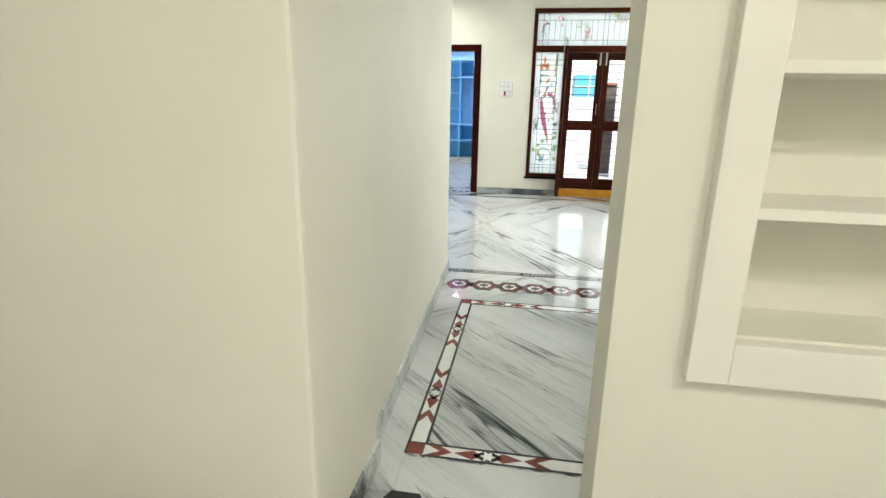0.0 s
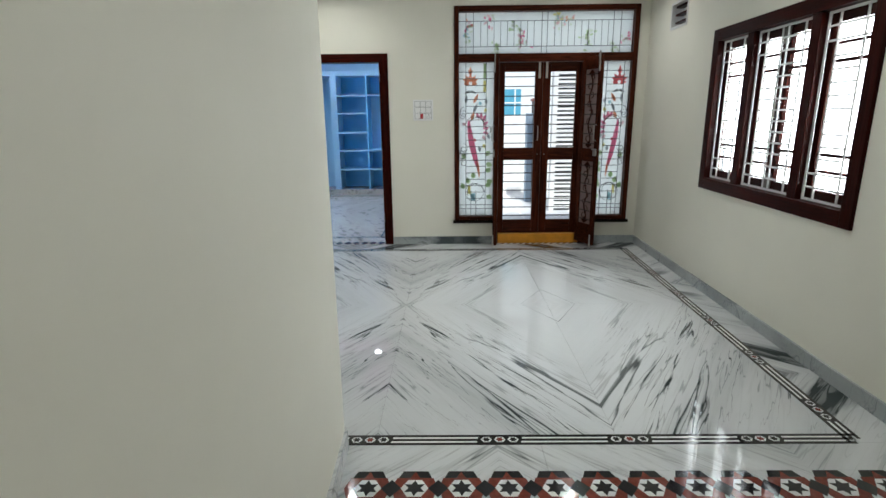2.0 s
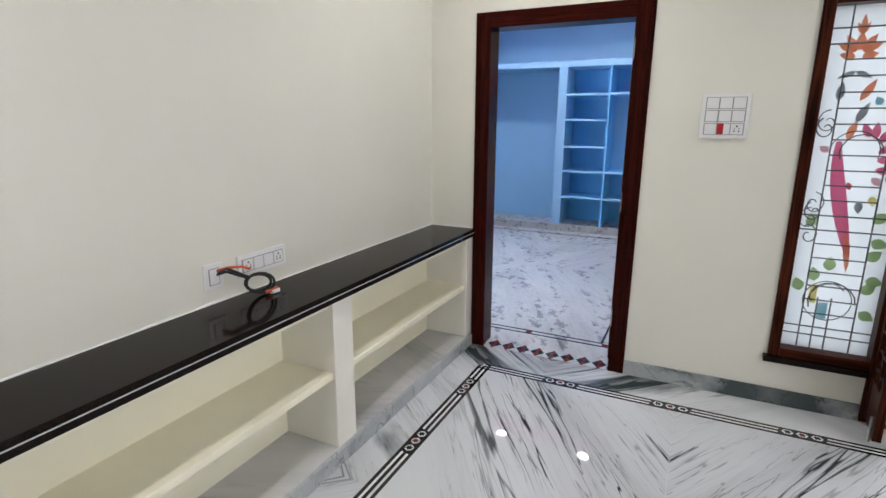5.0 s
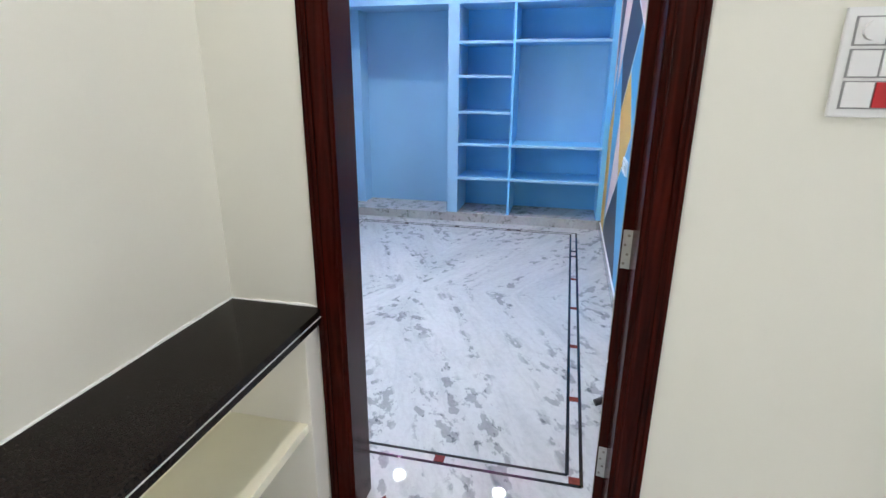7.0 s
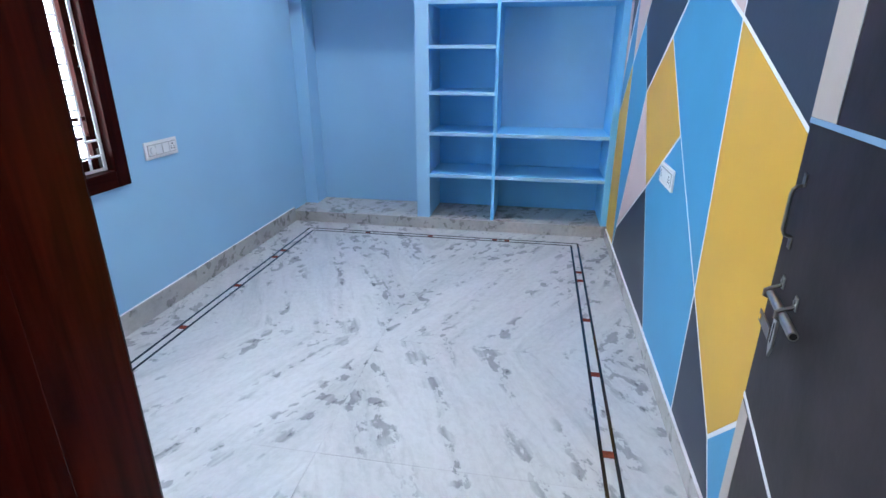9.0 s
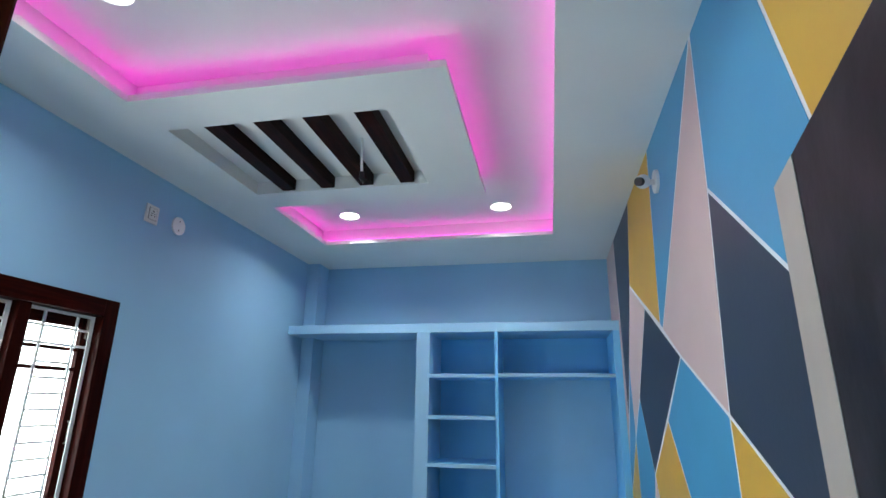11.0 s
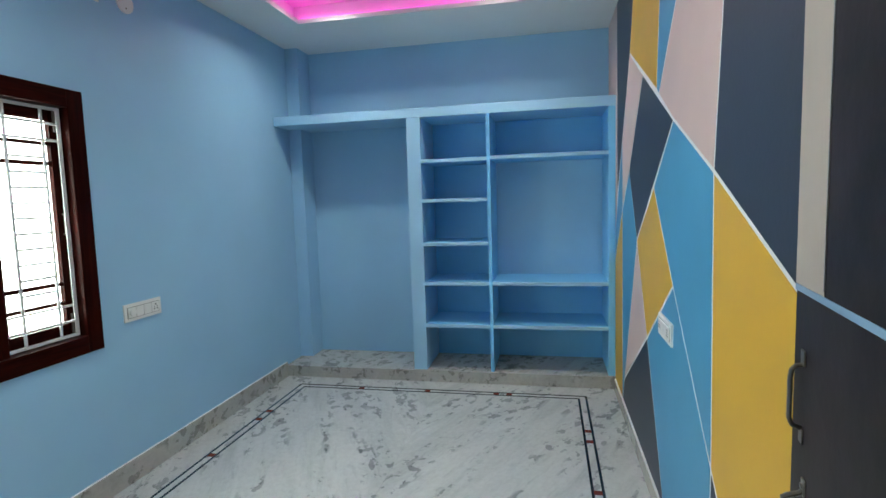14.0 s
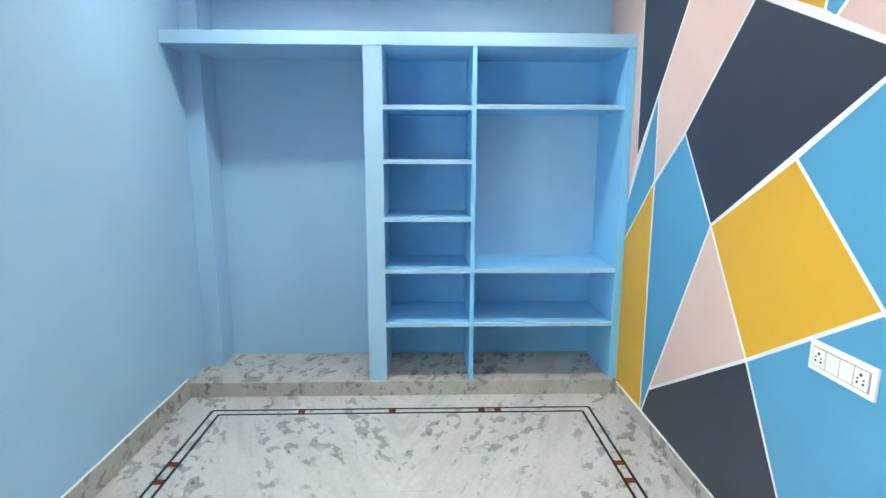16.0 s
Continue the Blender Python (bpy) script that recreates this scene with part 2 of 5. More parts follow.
    mix.data_type = "RGBA"
    mix.inputs[6].default_value, mix.inputs[7].default_value = (*base, 1), (*spot, 1)
    L.new(f, mix.inputs[0])
    L.new(mix.outputs[2], b.inputs["Base Color"])
    b.inputs["Roughness"].default_value = rough
    b.inputs["Specular IOR Level"].default_value = 0.32
    return m


def glass(name, tint=(0.95, 0.98, 1.0)):
    m = bpy.data.materials.new(name)
    m.use_nodes = True
    b = m.node_tree.nodes["Principled BSDF"]
    b.inputs["Base Color"].default_value = (*tint, 1)
    b.inputs["Transmission Weight"].default_value, b.inputs["Roughness"].default_value, b.inputs["IOR"].default_value = 1.0, 0.02, 1.1
    return m


def frosted(name, color=(0.88, 0.9, 0.9), share=0.75):
    m = bpy.data.materials.new(name)
    m.use_nodes = True
    nt = m.node_tree
    b = nt.nodes["Principled BSDF"]
    b.inputs["Base Color"].default_value, b.inputs["Roughness"].default_value = (*color, 1), 0.25
    t = nt.nodes.new("ShaderNodeBsdfTranslucent")
    t.inputs["Color"].default_value = (*color, 1)
    mx = nt.nodes.new("ShaderNodeMixShader")
    mx.inputs[0].default_value = share
    nt.links.new(b.outputs[0], mx.inputs[1])
    nt.links.new(t.outputs[0], mx.inputs[2])
    nt.links.new(mx.outputs[0], nt.nodes["Material Output"].inputs["Surface"])
    return m


CREAM = mat("cream_wall_paint", (0.76, 0.745, 0.655), 0.55, var=0.04, scale=1.1, bump=0.12, bump_scale=35)
WHITE_CREAM = mat("shelf_cream_paint", (0.86, 0.83, 0.66), 0.5, var=0.03, scale=3, bump=0.1, bump_scale=40)
NICHE_WHITE = mat("niche_white_paint", (0.80, 0.775, 0.70), 0.5, var=0.03, scale=3, bump=0.1, bump_scale=40)
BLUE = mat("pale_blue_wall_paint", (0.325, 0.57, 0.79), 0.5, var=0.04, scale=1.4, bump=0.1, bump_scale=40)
# wall blue again, deepened and lightened for the bounced light inside the wardrobe
BLUE_SHADED = mat("wardrobe_blue_shaded", (0.195, 0.55, 0.88), 0.5, var=0.04, scale=2.0, bump=0.1, bump_scale=40)
BLUE_LIT = mat("wardrobe_back_blue_lit", (0.355, 0.635, 0.85), 0.5, var=0.05, scale=2.5, bump=0.1, bump_scale=40)
CEIL = mat("white_ceiling_paint", (0.78, 0.78, 0.77), 0.7, var=0.02, scale=2)
P_BLUE = mat("accent_blue_paint", (0.075, 0.315, 0.54), 0.45, var=0.04, scale=3, bump=0.08)
P_YELLOW = mat("accent_mustard_paint", (0.66, 0.385, 0.045), 0.45, var=0.04, scale=3, bump=0.08)
P_PINK = mat("accent_blush_paint", (0.66, 0.49, 0.46), 0.45, var=0.03, scale=3, bump=0.08)
P_NAVY = mat("accent_navy_paint", (0.030, 0.041, 0.066), 0.45, var=0.08, scale=3, bump=0.08)
P_WHITE = mat("accent_white_line_paint", (0.80, 0.80, 0.82), 0.5, var=0.03, scale=5)
DOOR_DARK = mat("door_charcoal_enamel", (0.027, 0.021, 0.024), 0.45, var=0.6, scale=5, bump=0.15, bump_scale=25, spec=0.12)
DOOR_TAUPE = mat("door_taupe_enamel", (0.45, 0.385, 0.33), 0.45, var=0.06, scale=5)
WOOD_RED = wood("red_brown_varnished_wood", (0.012, 0.0012, 0.0008), (0.032, 0.0036, 0.002))
WOOD_RED_Y = wood("red_brown_varnished_wood_side_rail", (0.012, 0.0012, 0.0008), (0.032, 0.0036, 0.002), along="Y")
WOOD_JAMB = wood("red_varnished_door_frame_wood", (0.016, 0.0015, 0.0009), (0.048, 0.0056, 0.0028), rough=0.22, spec=0.10)
WOOD_JAMB_X = wood("red_varnished_door_frame_wood_rail", (0.016, 0.0015, 0.0009), (0.048, 0.0056, 0.0028), rough=0.22, along="X", spec=0.10)
WOOD_MAIN = wood("teak_brown_varnished_wood", (0.014, 0.0034, 0.0018), (0.080, 0.018, 0.008))
WOOD_MAIN_X = wood("teak_brown_varnished_wood_rail", (0.014, 0.0034, 0.0018), (0.080, 0.018, 0.008), along="X")
WOOD_MAIN_Y = wood("teak_brown_varnished_wood_side_rail", (0.014, 0.0034, 0.0018), (0.080, 0.018, 0.008), along="Y")
WOOD_SLAT = wood("ceiling_slat_wood", (0.006, 0.0016, 0.0012), (0.028, 0.007, 0.005), along="Y", rough=0.5, coat=0.0, spec=0.06)
SILL_YELLOW = mat("turmeric_yellow_sill_paint", (0.62, 0.27, 0.02), 0.45, var=0.15, scale=9, bump=0.2)
GRANITE = mat("black_granite", (0.011, 0.008, 0.0065), 0.10, var=0.7, scale=160, spec=0.10)
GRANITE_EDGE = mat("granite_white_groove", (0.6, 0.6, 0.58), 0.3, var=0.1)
MARBLE_HALL = veined("hall_marble", -0.456, 1.119, 6.17, 1.84, -1.56, amount=1.0, quiet=(-0.60, -0.02), seed=1.3)
MARBLE_PASS = veined("passage_marble", 0.70, 2.4, 2.0, 4.0, -0.96, amount=0.7)
MARBLE_EDGE = veined("border_marble", 0.1, 1.3, 5.0, 1.7, -0.9, base=(0.62, 0.64, 0.645), amount=0.5, patches=0.75)
MARBLE_PLINTH = veined("plinth_marble", 0.3, 1.9, 5.3, 2.1, -0.5, base=(0.56, 0.56, 0.55), vein=(0.14, 0.145, 0.14), rough=0.1, amount=0.25, patches=0.4)
MARBLE_BASE = veined("skirting_grey_marble", 0.0, 1.7, 0.6, 1.4, 0.7, base=(0.48, 0.51, 0.52), vein=(0.07, 0.085, 0.09), rough=0.12, amount=0.4, patches=0.7)
MARBLE_BED = blotched("bedroom_marble", -2.08, 10.45)
MARBLE_BEDBASE = blotched("bedroom_skirting_marble", -2.9, 9.7, base=(0.50, 0.49, 0.465), spot=(0.17, 0.165, 0.155))
INLAY_BLACK = mat("black_inlay_stone", (0.012, 0.012, 0.014), 0.08, var=0.3, scale=40)
INLAY_RED = mat("red_inlay_stone", (0.17, 0.038, 0.026), 0.1, var=0.25, scale=40)
INLAY_WHITE = mat("white_inlay_stone", (0.72, 0.73, 0.72), 0.08, var=0.06, scale=20)
STEEL = mat("brushed_steel", (0.55, 0.54, 0.52), 0.3, metal=1.0, var=0.1, scale=30)
STEEL_DARK = mat("aged_steel", (0.28, 0.25, 0.23), 0.35, metal=1.0, var=0.2, scale=30)
BAR_WHITE = mat("white_enamel_bar", (0.68, 0.68, 0.68), 0.35, var=0.04)
BAR_GREY = mat("grey_grille_bar", (0.16, 0.165, 0.17), 0.45, var=0.1)
BAR_DARK = mat("dark_grille_bar", (0.03, 0.025, 0.025), 0.45, var=0.1)
PLASTIC = mat("white_switch_plastic", (0.80, 0.80, 0.79), 0.3, var=0.02)
PLASTIC_GREY = mat("switch_gap_grey", (0.30, 0.30, 0.30), 0.5, var=0.05)
PLASTIC_RED = mat("red_switch_plastic", (0.45, 0.01, 0.015), 0.3, var=0.05)
RUBBER = mat("black_rubber", (0.015, 0.015, 0.016), 0.5, var=0.2)
CABLE_RED = mat("orange_cable_insulation", (0.55, 0.08, 0.02), 0.4, var=0.05)
GLASS = glass("clear_window_glass")
FROST = frosted("white_frosted_glass", (0.84, 0.87, 0.86))
# rose tone paints in the reflections on the open leaves' panes
REFLECTION_GLASS = frosted("glass_with_rose_reflection", (0.40, 0.31, 0.29), 0.45)
ART = {k: frosted("glass_paint_" + k, tuple(0.76 * v + 0.2 for v in c), 0.7) for k, c in {
    "pink": (0.86, 0.22, 0.42), "orange": (0.90, 0.42, 0.22), "red": (0.82, 0.10, 0.13), "green": (0.50, 0.66, 0.34),
    "yellow": (0.85, 0.78, 0.25), "teal": (0.40, 0.66, 0.72), "slate": (0.38, 0.42, 0.44), "rose": (0.86, 0.60, 0.63), "pale": (0.70, 0.78, 0.62)}.items()}
SPOT_ON = mat("lit_downlight_lens", (0.9, 0.9, 0.9), 0.4, emit=((1, 0.98, 0.95), 14.0))
LED = mat("magenta_led_strip", (0.9, 0.3, 0.7), 0.4, emit=((1.0, 0.016, 0.72), 6.0))
OUT_WHITE = mat("whitewashed_wall", (0.84, 0.84, 0.82), 0.8, var=0.06, scale=3, bump=0.2, bump_scale=20)
OUT_BLUE = mat("blue_painted_sheet", (0.10, 0.36, 0.50), 0.5, var=0.1, scale=4)
OUT_BROWN = mat("brown_stone_cladding", (0.10, 0.075, 0.065), 0.6, var=0.2, scale=12, bump=0.3)
OUT_GREY = mat("grey_porch_tile", (0.58, 0.59, 0.60), 0.35, var=0.12, scale=5)
EARTH = mat("pale_ground", (0.33, 0.29, 0.24), 0.9, var=0.2, scale=2, bump=0.4, bump_scale=12)
DARKVOID = mat("dark_varnished_door_face", (0.008, 0.005, 0.004), 0.4, var=0.5, scale=10, spec=0.12)


# ---- building helpers ----
def box(bm, x0, x1, y0, y1, z0, z1, bevel=0.0):
    m = Matrix.Translation(((x0 + x1) / 2, (y0 + y1) / 2, (z0 + z1) / 2)) @ Matrix.Diagonal((abs(x1 - x0), abs(y1 - y0), abs(z1 - z0), 1))
    vs = bmesh.ops.create_cube(bm, size=1, matrix=m)["verts"]
    if bevel:
        es = list({e for v in vs for e in v.link_edges})
        bmesh.ops.bevel(bm, geom=es, offset=bevel, segments=2, affect="EDGES", profile=0.6)
    return bm


def prism(bm, pts, lo, hi, axis="z"):
    """A polygon drawn out along an axis: z takes (x, y), x takes (y, z), y takes (x, z)."""
    def put(p, h):
        return {"z": (p[0], p[1], h), "x": (h, p[0], p[1]), "y": (p[0], h, p[1])}[axis]
    a = [bm.verts.new(put(p, lo)) for p in pts]
    b = [bm.verts.new(put(p, hi)) for p in pts]
    fs = [bm.faces.new(a), bm.faces.new(b)]
    for i in range(len(pts)):
        j = (i + 1) % len(pts)
        fs.append(bm.faces.new((a[i], a[j], b[j], b[i])))
    bmesh.ops.recalc_face_normals(bm, faces=fs)
    return bm


def rod(bm, p, q, r, seg=8):
    p, q = Vector(p), Vector(q)
    d = q - p
    m = Matrix.Translation((p + q) / 2) @ d.to_track_quat("Z", "Y").to_matrix().to_4x4()
    bmesh.ops.create_cone(bm, cap_ends=True, segments=seg, radius1=r, radius2=r, depth=d.length, matrix=m)
    return bm


def disc(bm, c, r, h, axis="Z", seg=24, r2=None):
    turn = {"Z": pose(0, 0, 0), "Y": pose(0, 0, 0, 90), "X": pose(0, 0, 0, 0, 90)}[axis]
    bmesh.ops.create_cone(bm, cap_ends=True, segments=seg, radius1=r, radius2=r if r2 is None else r2, depth=h, matrix=Matrix.Translation(c) @ turn)
    return bm


def tube(bm, pts, r, seg=6):
    """A round bar bent along points."""
    pts = [Vector(p) for p in pts]
    rings = []
    for i, p in enumerate(pts):
        d = (pts[min(i + 1, len(pts) - 1)] - pts[max(i - 1, 0)]).normalized()
        u = d.orthogonal().normalized() if not rings else (last - last.dot(d) * d).normalized()
        last = u
        w = d.cross(u)
        rings.append([bm.verts.new(p + r * (math.cos(a) * u + math.sin(a) * w)) for a in [2 * math.pi * k / seg for k in range(seg)]])
    fs = []
    for a, b in zip(rings, rings[1:]):
        for k in range(seg):
            fs.append(bm.faces.new((a[k], a[(k + 1) % seg], b[(k + 1) % seg], b[k])))
    fs += [bm.faces.new(rings[0]), bm.faces.new(rings[-1])]
    bmesh.ops.recalc_face_normals(bm, faces=fs)
    return bm


IDENT = Matrix.Identity(4)
PLACE = [IDENT]


def B():
    return bmesh.new()


def mesh_ob(name, bm, material):
    bm.transform(PLACE[0])
    me = bpy.data.meshes.new(name)
    bm.to_mesh(me)
    bm.free()
    me.materials.append(material)
    return new(name, me)


def thing(name, base, label, category, group="", kind=""):
    ob = new(name)
    ob.empty_display_size = 0.1
    ob.matrix_basis = PLACE[0] @ Matrix.Translation(base)
    return tagged(ob, label, category, group, kind)


def part(name, bm, material, parent, label=""):
    ob = mesh_ob(name, bm, material)
    ob.parent = parent
    if parent.parent is None:
        ob.matrix_parent_inverse = parent.matrix_basis.inverted()
    return tagged(ob, label)


def solid(name, bm, material, label, category, kind="", group=""):
    return tagged(mesh_ob(name, bm, material), label, category, group, kind)


def pierced(bm, u0, u1, z0, z1, holes, put):
    """Fills a wall with blocks round rectangular holes (u0, u1, z0, z1); put(bm, u0, u1, z0, z1) sets a block."""
    us = sorted({u0, u1, *[h[0] for h in holes], *[h[1] for h in holes]})
    for a, b in zip(us, us[1:]):
        zs = [(z0, z1)]
        for h in holes:
            if h[0] < (a + b) / 2 < h[1]:
                zs = [p for lo, hi in zs for p in ((lo, min(hi, h[2])), (max(lo, h[3]), hi)) if p[1] - p[0] > 1e-4]
        for lo, hi in zs:
            put(bm, a, b, lo, hi)
    return bm


def inset(pts, d):
    """A convex polygon drawn in by d on all sides."""
    n = len(pts)
    area2 = sum(pts[i][0] * pts[(i + 1) % n][1] - pts[(i + 1) % n][0] * pts[i][1] for i in range(n))
    s = 1 if area2 > 0 else -1
    lines = []
    for i in range(n):
        p, q = Vector(pts[i]), Vector(pts[(i + 1) % n])
        e = (q - p).normalized()
        nrm = Vector((-e.y, e.x)) * s
        lines.append((p + nrm * d, e))
    out = []
    for i in range(n):
        (p, e), (q, f) = lines[i - 1], lines[i]
        det = e.x * f.y - e.y * f.x
        if abs(det) < 1e-6:
            out.append(tuple(q))
            continue
        k = ((q - p).x * f.y - (q - p).y * f.x) / det
        out.append(tuple(p + e * k))
    return out


# ---- structure ----
H_TOP, B_LOW, B_TOP = 3.0, 2.94, 3.09
Y_WALL, Y_BACK = 8.255, 8.375
LX, RX = -3.5, -0.66
RWALL = pose(2.0, 4.8, 0, 0, 0, -1.0)

bm = B()
box(bm, -30, 30, -20, 60, -0.30, -0.16)
solid("ground", bm, EARTH, "pale dusty ground around the house", "ground", "structure")
bm = B()
box(bm, -2.7, 2.5, -1.8, 8.31, -0.14, -0.006)
floor_hall = solid("floor_hall", bm, MARBLE_EDGE, "polished white marble floor with dark diagonal veins", "floor", "structure")
bm = B()
box(bm, -3.62, -0.54, 8.312, 13.06, -0.14, -0.006)
floor_bed = solid("floor_bedroom", bm, MARBLE_BED, "polished white marble floor with grey blotches", "floor", "structure")


def wall_y(name, x0, x1, y0, y1, z1, holes, material, label):
    def put(bm, a, b, lo, hi):
        box(bm, a, b, y0, y1, lo, hi)
    return solid(name, pierced(B(), x0, x1, 0, z1, holes, put), material, label, "wall", "structure")


def wall_x(name, y0, y1, x0, x1, z1, holes, material, label):
    def put(bm, a, b, lo, hi):
        box(bm, x0, x1, a, b, lo, hi)
    return solid(name, pierced(B(), y0, y1, 0, z1, holes, put), material, label, "wall", "structure")


BED_DOOR = (-1.778, -0.765, 0.0, 2.13)
MAIN_HOLES = [(-0.04, 1.945, 0.283, 2.597), (0.40, 1.57, 0.0, 0.283)]
wall_y("wall_north", -2.2, 2.22, Y_WALL, Y_BACK, H_TOP, [BED_DOOR, *MAIN_HOLES], CREAM, "cream painted wall with the bedroom door and entrance door")
wall_x("wall_west", 4.29, Y_WALL, -2.2, -2.086, H_TOP, [(4.34, 5.17, 0, 2.13)], CREAM, "cream painted hall wall above a granite ledge")
wall_y("wall_south", -2.2, -0.70, 4.17, 4.29, H_TOP, [], CREAM, "cream painted wall at the end of the hall")
solid("wall_passage", prism(B(), [(-0.51, 1.95), (-0.585, 4.29), (-0.70, 4.29), (-0.70, 1.95)], 0, H_TOP), CREAM, "cream painted passage wall", "wall", "structure")
solid("wall_pier", box(B(), -2.6, -0.475, 1.40, 1.95, 0, H_TOP, 0.014), CREAM, "cream painted wall pier beside the opening", "wall", "structure")
def put_niche(bm, a, b, lo, hi):
    box(bm, a, b, 1.594, 1.822, lo, hi)
solid("wall_niche", pierced(B(), 0.266, 2.2, 0, H_TOP, [(0.55, 1.75, 0.79, 2.05)], put_niche), CREAM, "cream painted wall with shelved niche", "wall", "structure")
wall_y("wall_back_room_south", -2.6, 2.2, -1.7, -1.58, H_TOP, [], CREAM, "cream painted wall of the room behind")
wall_x("wall_back_room_west", -1.58, 1.40, -2.6, -2.48, H_TOP, [], CREAM, "cream painted wall of the room behind")
wall_x("wall_back_room_east", -1.58, 1.822, 2.2, 2.32, H_TOP, [], CREAM, "cream painted wall of the room behind")

PLACE[0] = RWALL
WIN_H = (0.13, 1.91, 0.852, 2.10)
VENT = (2.50, 2.88, 2.24, 2.48)
def put_right(bm, a, b, lo, hi):
    box(bm, 0, 0.16, a, b, lo, hi)
solid("wall_east", pierced(B(), -2.97, 3.47, 0, H_TOP, [WIN_H, VENT], put_right), CREAM, "cream painted hall wall with a wide window", "wall", "structure")
PLACE[0] = IDENT

WIN_B = (9.26, 10.49, 0.813, 2.137)
wall_x("wall_bedroom_west", Y_BACK, 13.05, LX - 0.12, LX, B_TOP + 0.1, [WIN_B], BLUE, "pale blue painted bedroom wall with a window")
wall_y("wall_bedroom_north", LX, RX, 12.93, 13.05, B_TOP + 0.1, [], BLUE, "pale blue painted wall behind the open shelves")
wall_y("wall_bedroom_south", LX, RX, Y_BACK, Y_BACK + 0.008, B_TOP + 0.1, [BED_DOOR], BLUE, "pale blue painted wall round the bedroom door")
accent = wall_x("wall_bedroom_east", Y_BACK, 13.05, RX, RX + 0.12, B_TOP + 0.1, [], P_WHITE, "accent wall of mustard, blue, navy and blush shapes between white lines")
solid("column", box(B(), LX, -3.38, 12.70, 12.93, 0, B_TOP, 0.004), BLUE, "pale blue painted corner column", "column", "structure")

# painted shapes of the accent wall, (y, z) corners
SHAPES = [
    (P_YELLOW, [(12.44, 0.05), (12.44, 1.05), (12.06, 1.435), (12.03, 0.05)]),
    (P_BLUE, [(12.055, 1.43), (11.745, 1.687), (11.44, 1.27), (11.93, 0.26), (12.03, 0.05)]),
    (P_NAVY, [(11.93, 0.26), (11.09, 0.775), (10.63, 0.04), (12.03, 0.04)]),
    (P_PINK, [(11.44, 1.27), (11.93, 0.26), (11.09, 0.775)]),
    (P_YELLOW, [(11.44, 1.27), (10.94, 1.57), (10.51, 1.148), (11.09, 0.775)]),
    (P_BLUE, [(12.08, 1.92), (12.06, 1.435), (12.44, 1.05), (12.44, 1.27)]),
    (P_PINK, [(12.95, 2.95), (12.38, 2.95), (12.33, 1.56), (12.44, 1.27), (12.95, 1.2)]),
    (P_NAVY, [(12.38, 2.95), (11.52, 2.95), (11.745, 2.42), (12.08, 1.92), (12.33, 1.56)]),
    (P_PINK, [(11.745, 2.42), (11.265, 2.187), (11.75, 1.687), (12.06, 1.435), (12.08, 1.92)]),
    (P_NAVY, [(11.265, 2.187), (10.535, 1.843), (11.44, 1.27), (11.75, 1.687)]),
    (P_YELLOW, [(11.52, 2.95), (10.772, 2.95), (10.89, 2.03), (11.745, 2.42)]),
    (P_BLUE, [(10.772, 2.95), (9.85, 2.95), (10.84, 2.0), (10.89, 2.03)]),
    (P_PINK, [(9.845, 2.95), (9.888, 2.346), (9.98, 1.605), (10.535, 1.843), (10.84, 2.0)]),
    (P_BLUE, [(9.845, 2.95), (9.396, 2.95), (9.01, 1.62), (9.888, 2.346)]),
    (P_YELLOW, [(9.396, 2.95), (8.39, 2.95), (8.39, 1.62), (9.01, 1.62)]),
    (P_NAVY, [(9.888, 2.346), (9.01, 1.62), (8.80, 1.05), (9.98, 1.605)]),
    (P_BLUE, [(10.535, 1.843), (9.98, 1.605), (9.955, 0.64), (10.51, 1.148), (10.94, 1.57)]),
    (P_BLUE, [(11.09, 0.775), (10.51, 1.148), (9.955, 0.64), (9.97, 0.04), (10.63, 0.04)]),
    (P_NAVY, [(9.955, 0.64), (9.97, 0.04), (9.42, 0.04), (9.565, 0.28)]),
    (P_YELLOW, [(9.98, 1.605), (8.85, 1.075), (9.565, 0.28), (9.955, 0.64)]),
    (P_BLUE, [(9.565, 0.28), (8.85, 1.07), (8.39, 0.04), (9.42, 0.04)]),
]
for _m, _p in SHAPES:
    part("painted_shape", prism(B(), inset(_p, 0.008), RX - 0.0015, RX + 0.002, "x"), _m, accent)

# ceilings
solid("ceiling_hall", box(B(), -2.7, 2.6, -1.8, Y_BACK, H_TOP, H_TOP + 0.1), CEIL, "plain white painted ceiling", "ceiling", "structure")
bm = B()
CX0, CX1, CY0, CY1 = -3.07, -1.145, 8.83, 12.12
TX1, TY0, TY1 = -1.577, 9.865, 11.215
SX0, SX1, SY0, SY1 = -3.06, -1.905, 10.13, 10.98
LIP = 0.035
for _b in [(LX, CX0, Y_BACK, 12.93), (CX1, RX, Y_BACK, 12.93), (CX0, CX1, Y_BACK, CY0), (CX0, CX1, CY1, 12.93),
           (SX1, TX1, TY0, TY1), (CX0, SX0, TY0, TY1), (SX0, SX1, TY0, SY0), (SX0, SX1, SY1, TY1)]:
    box(bm, *_b, B_LOW, B_LOW + LIP)
box(bm, LX, RX, Y_BACK, 12.93, B_TOP, B_TOP + 0.08)
box(bm, SX0 - 0.02, SX1 + 0.02, SY0 - 0.02, SY1 + 0.02, B_LOW + 0.085, B_LOW + 0.1)
for _b in [(SX0 - 0.012, SX0, SY0, SY1), (SX1, SX1 + 0.012, SY0, SY1), (SX0, SX1, SY0 - 0.012, SY0), (SX0, SX1, SY1, SY1 + 0.012)]:
    box(bm, *_b, B_LOW + LIP, B_LOW + 0.085)
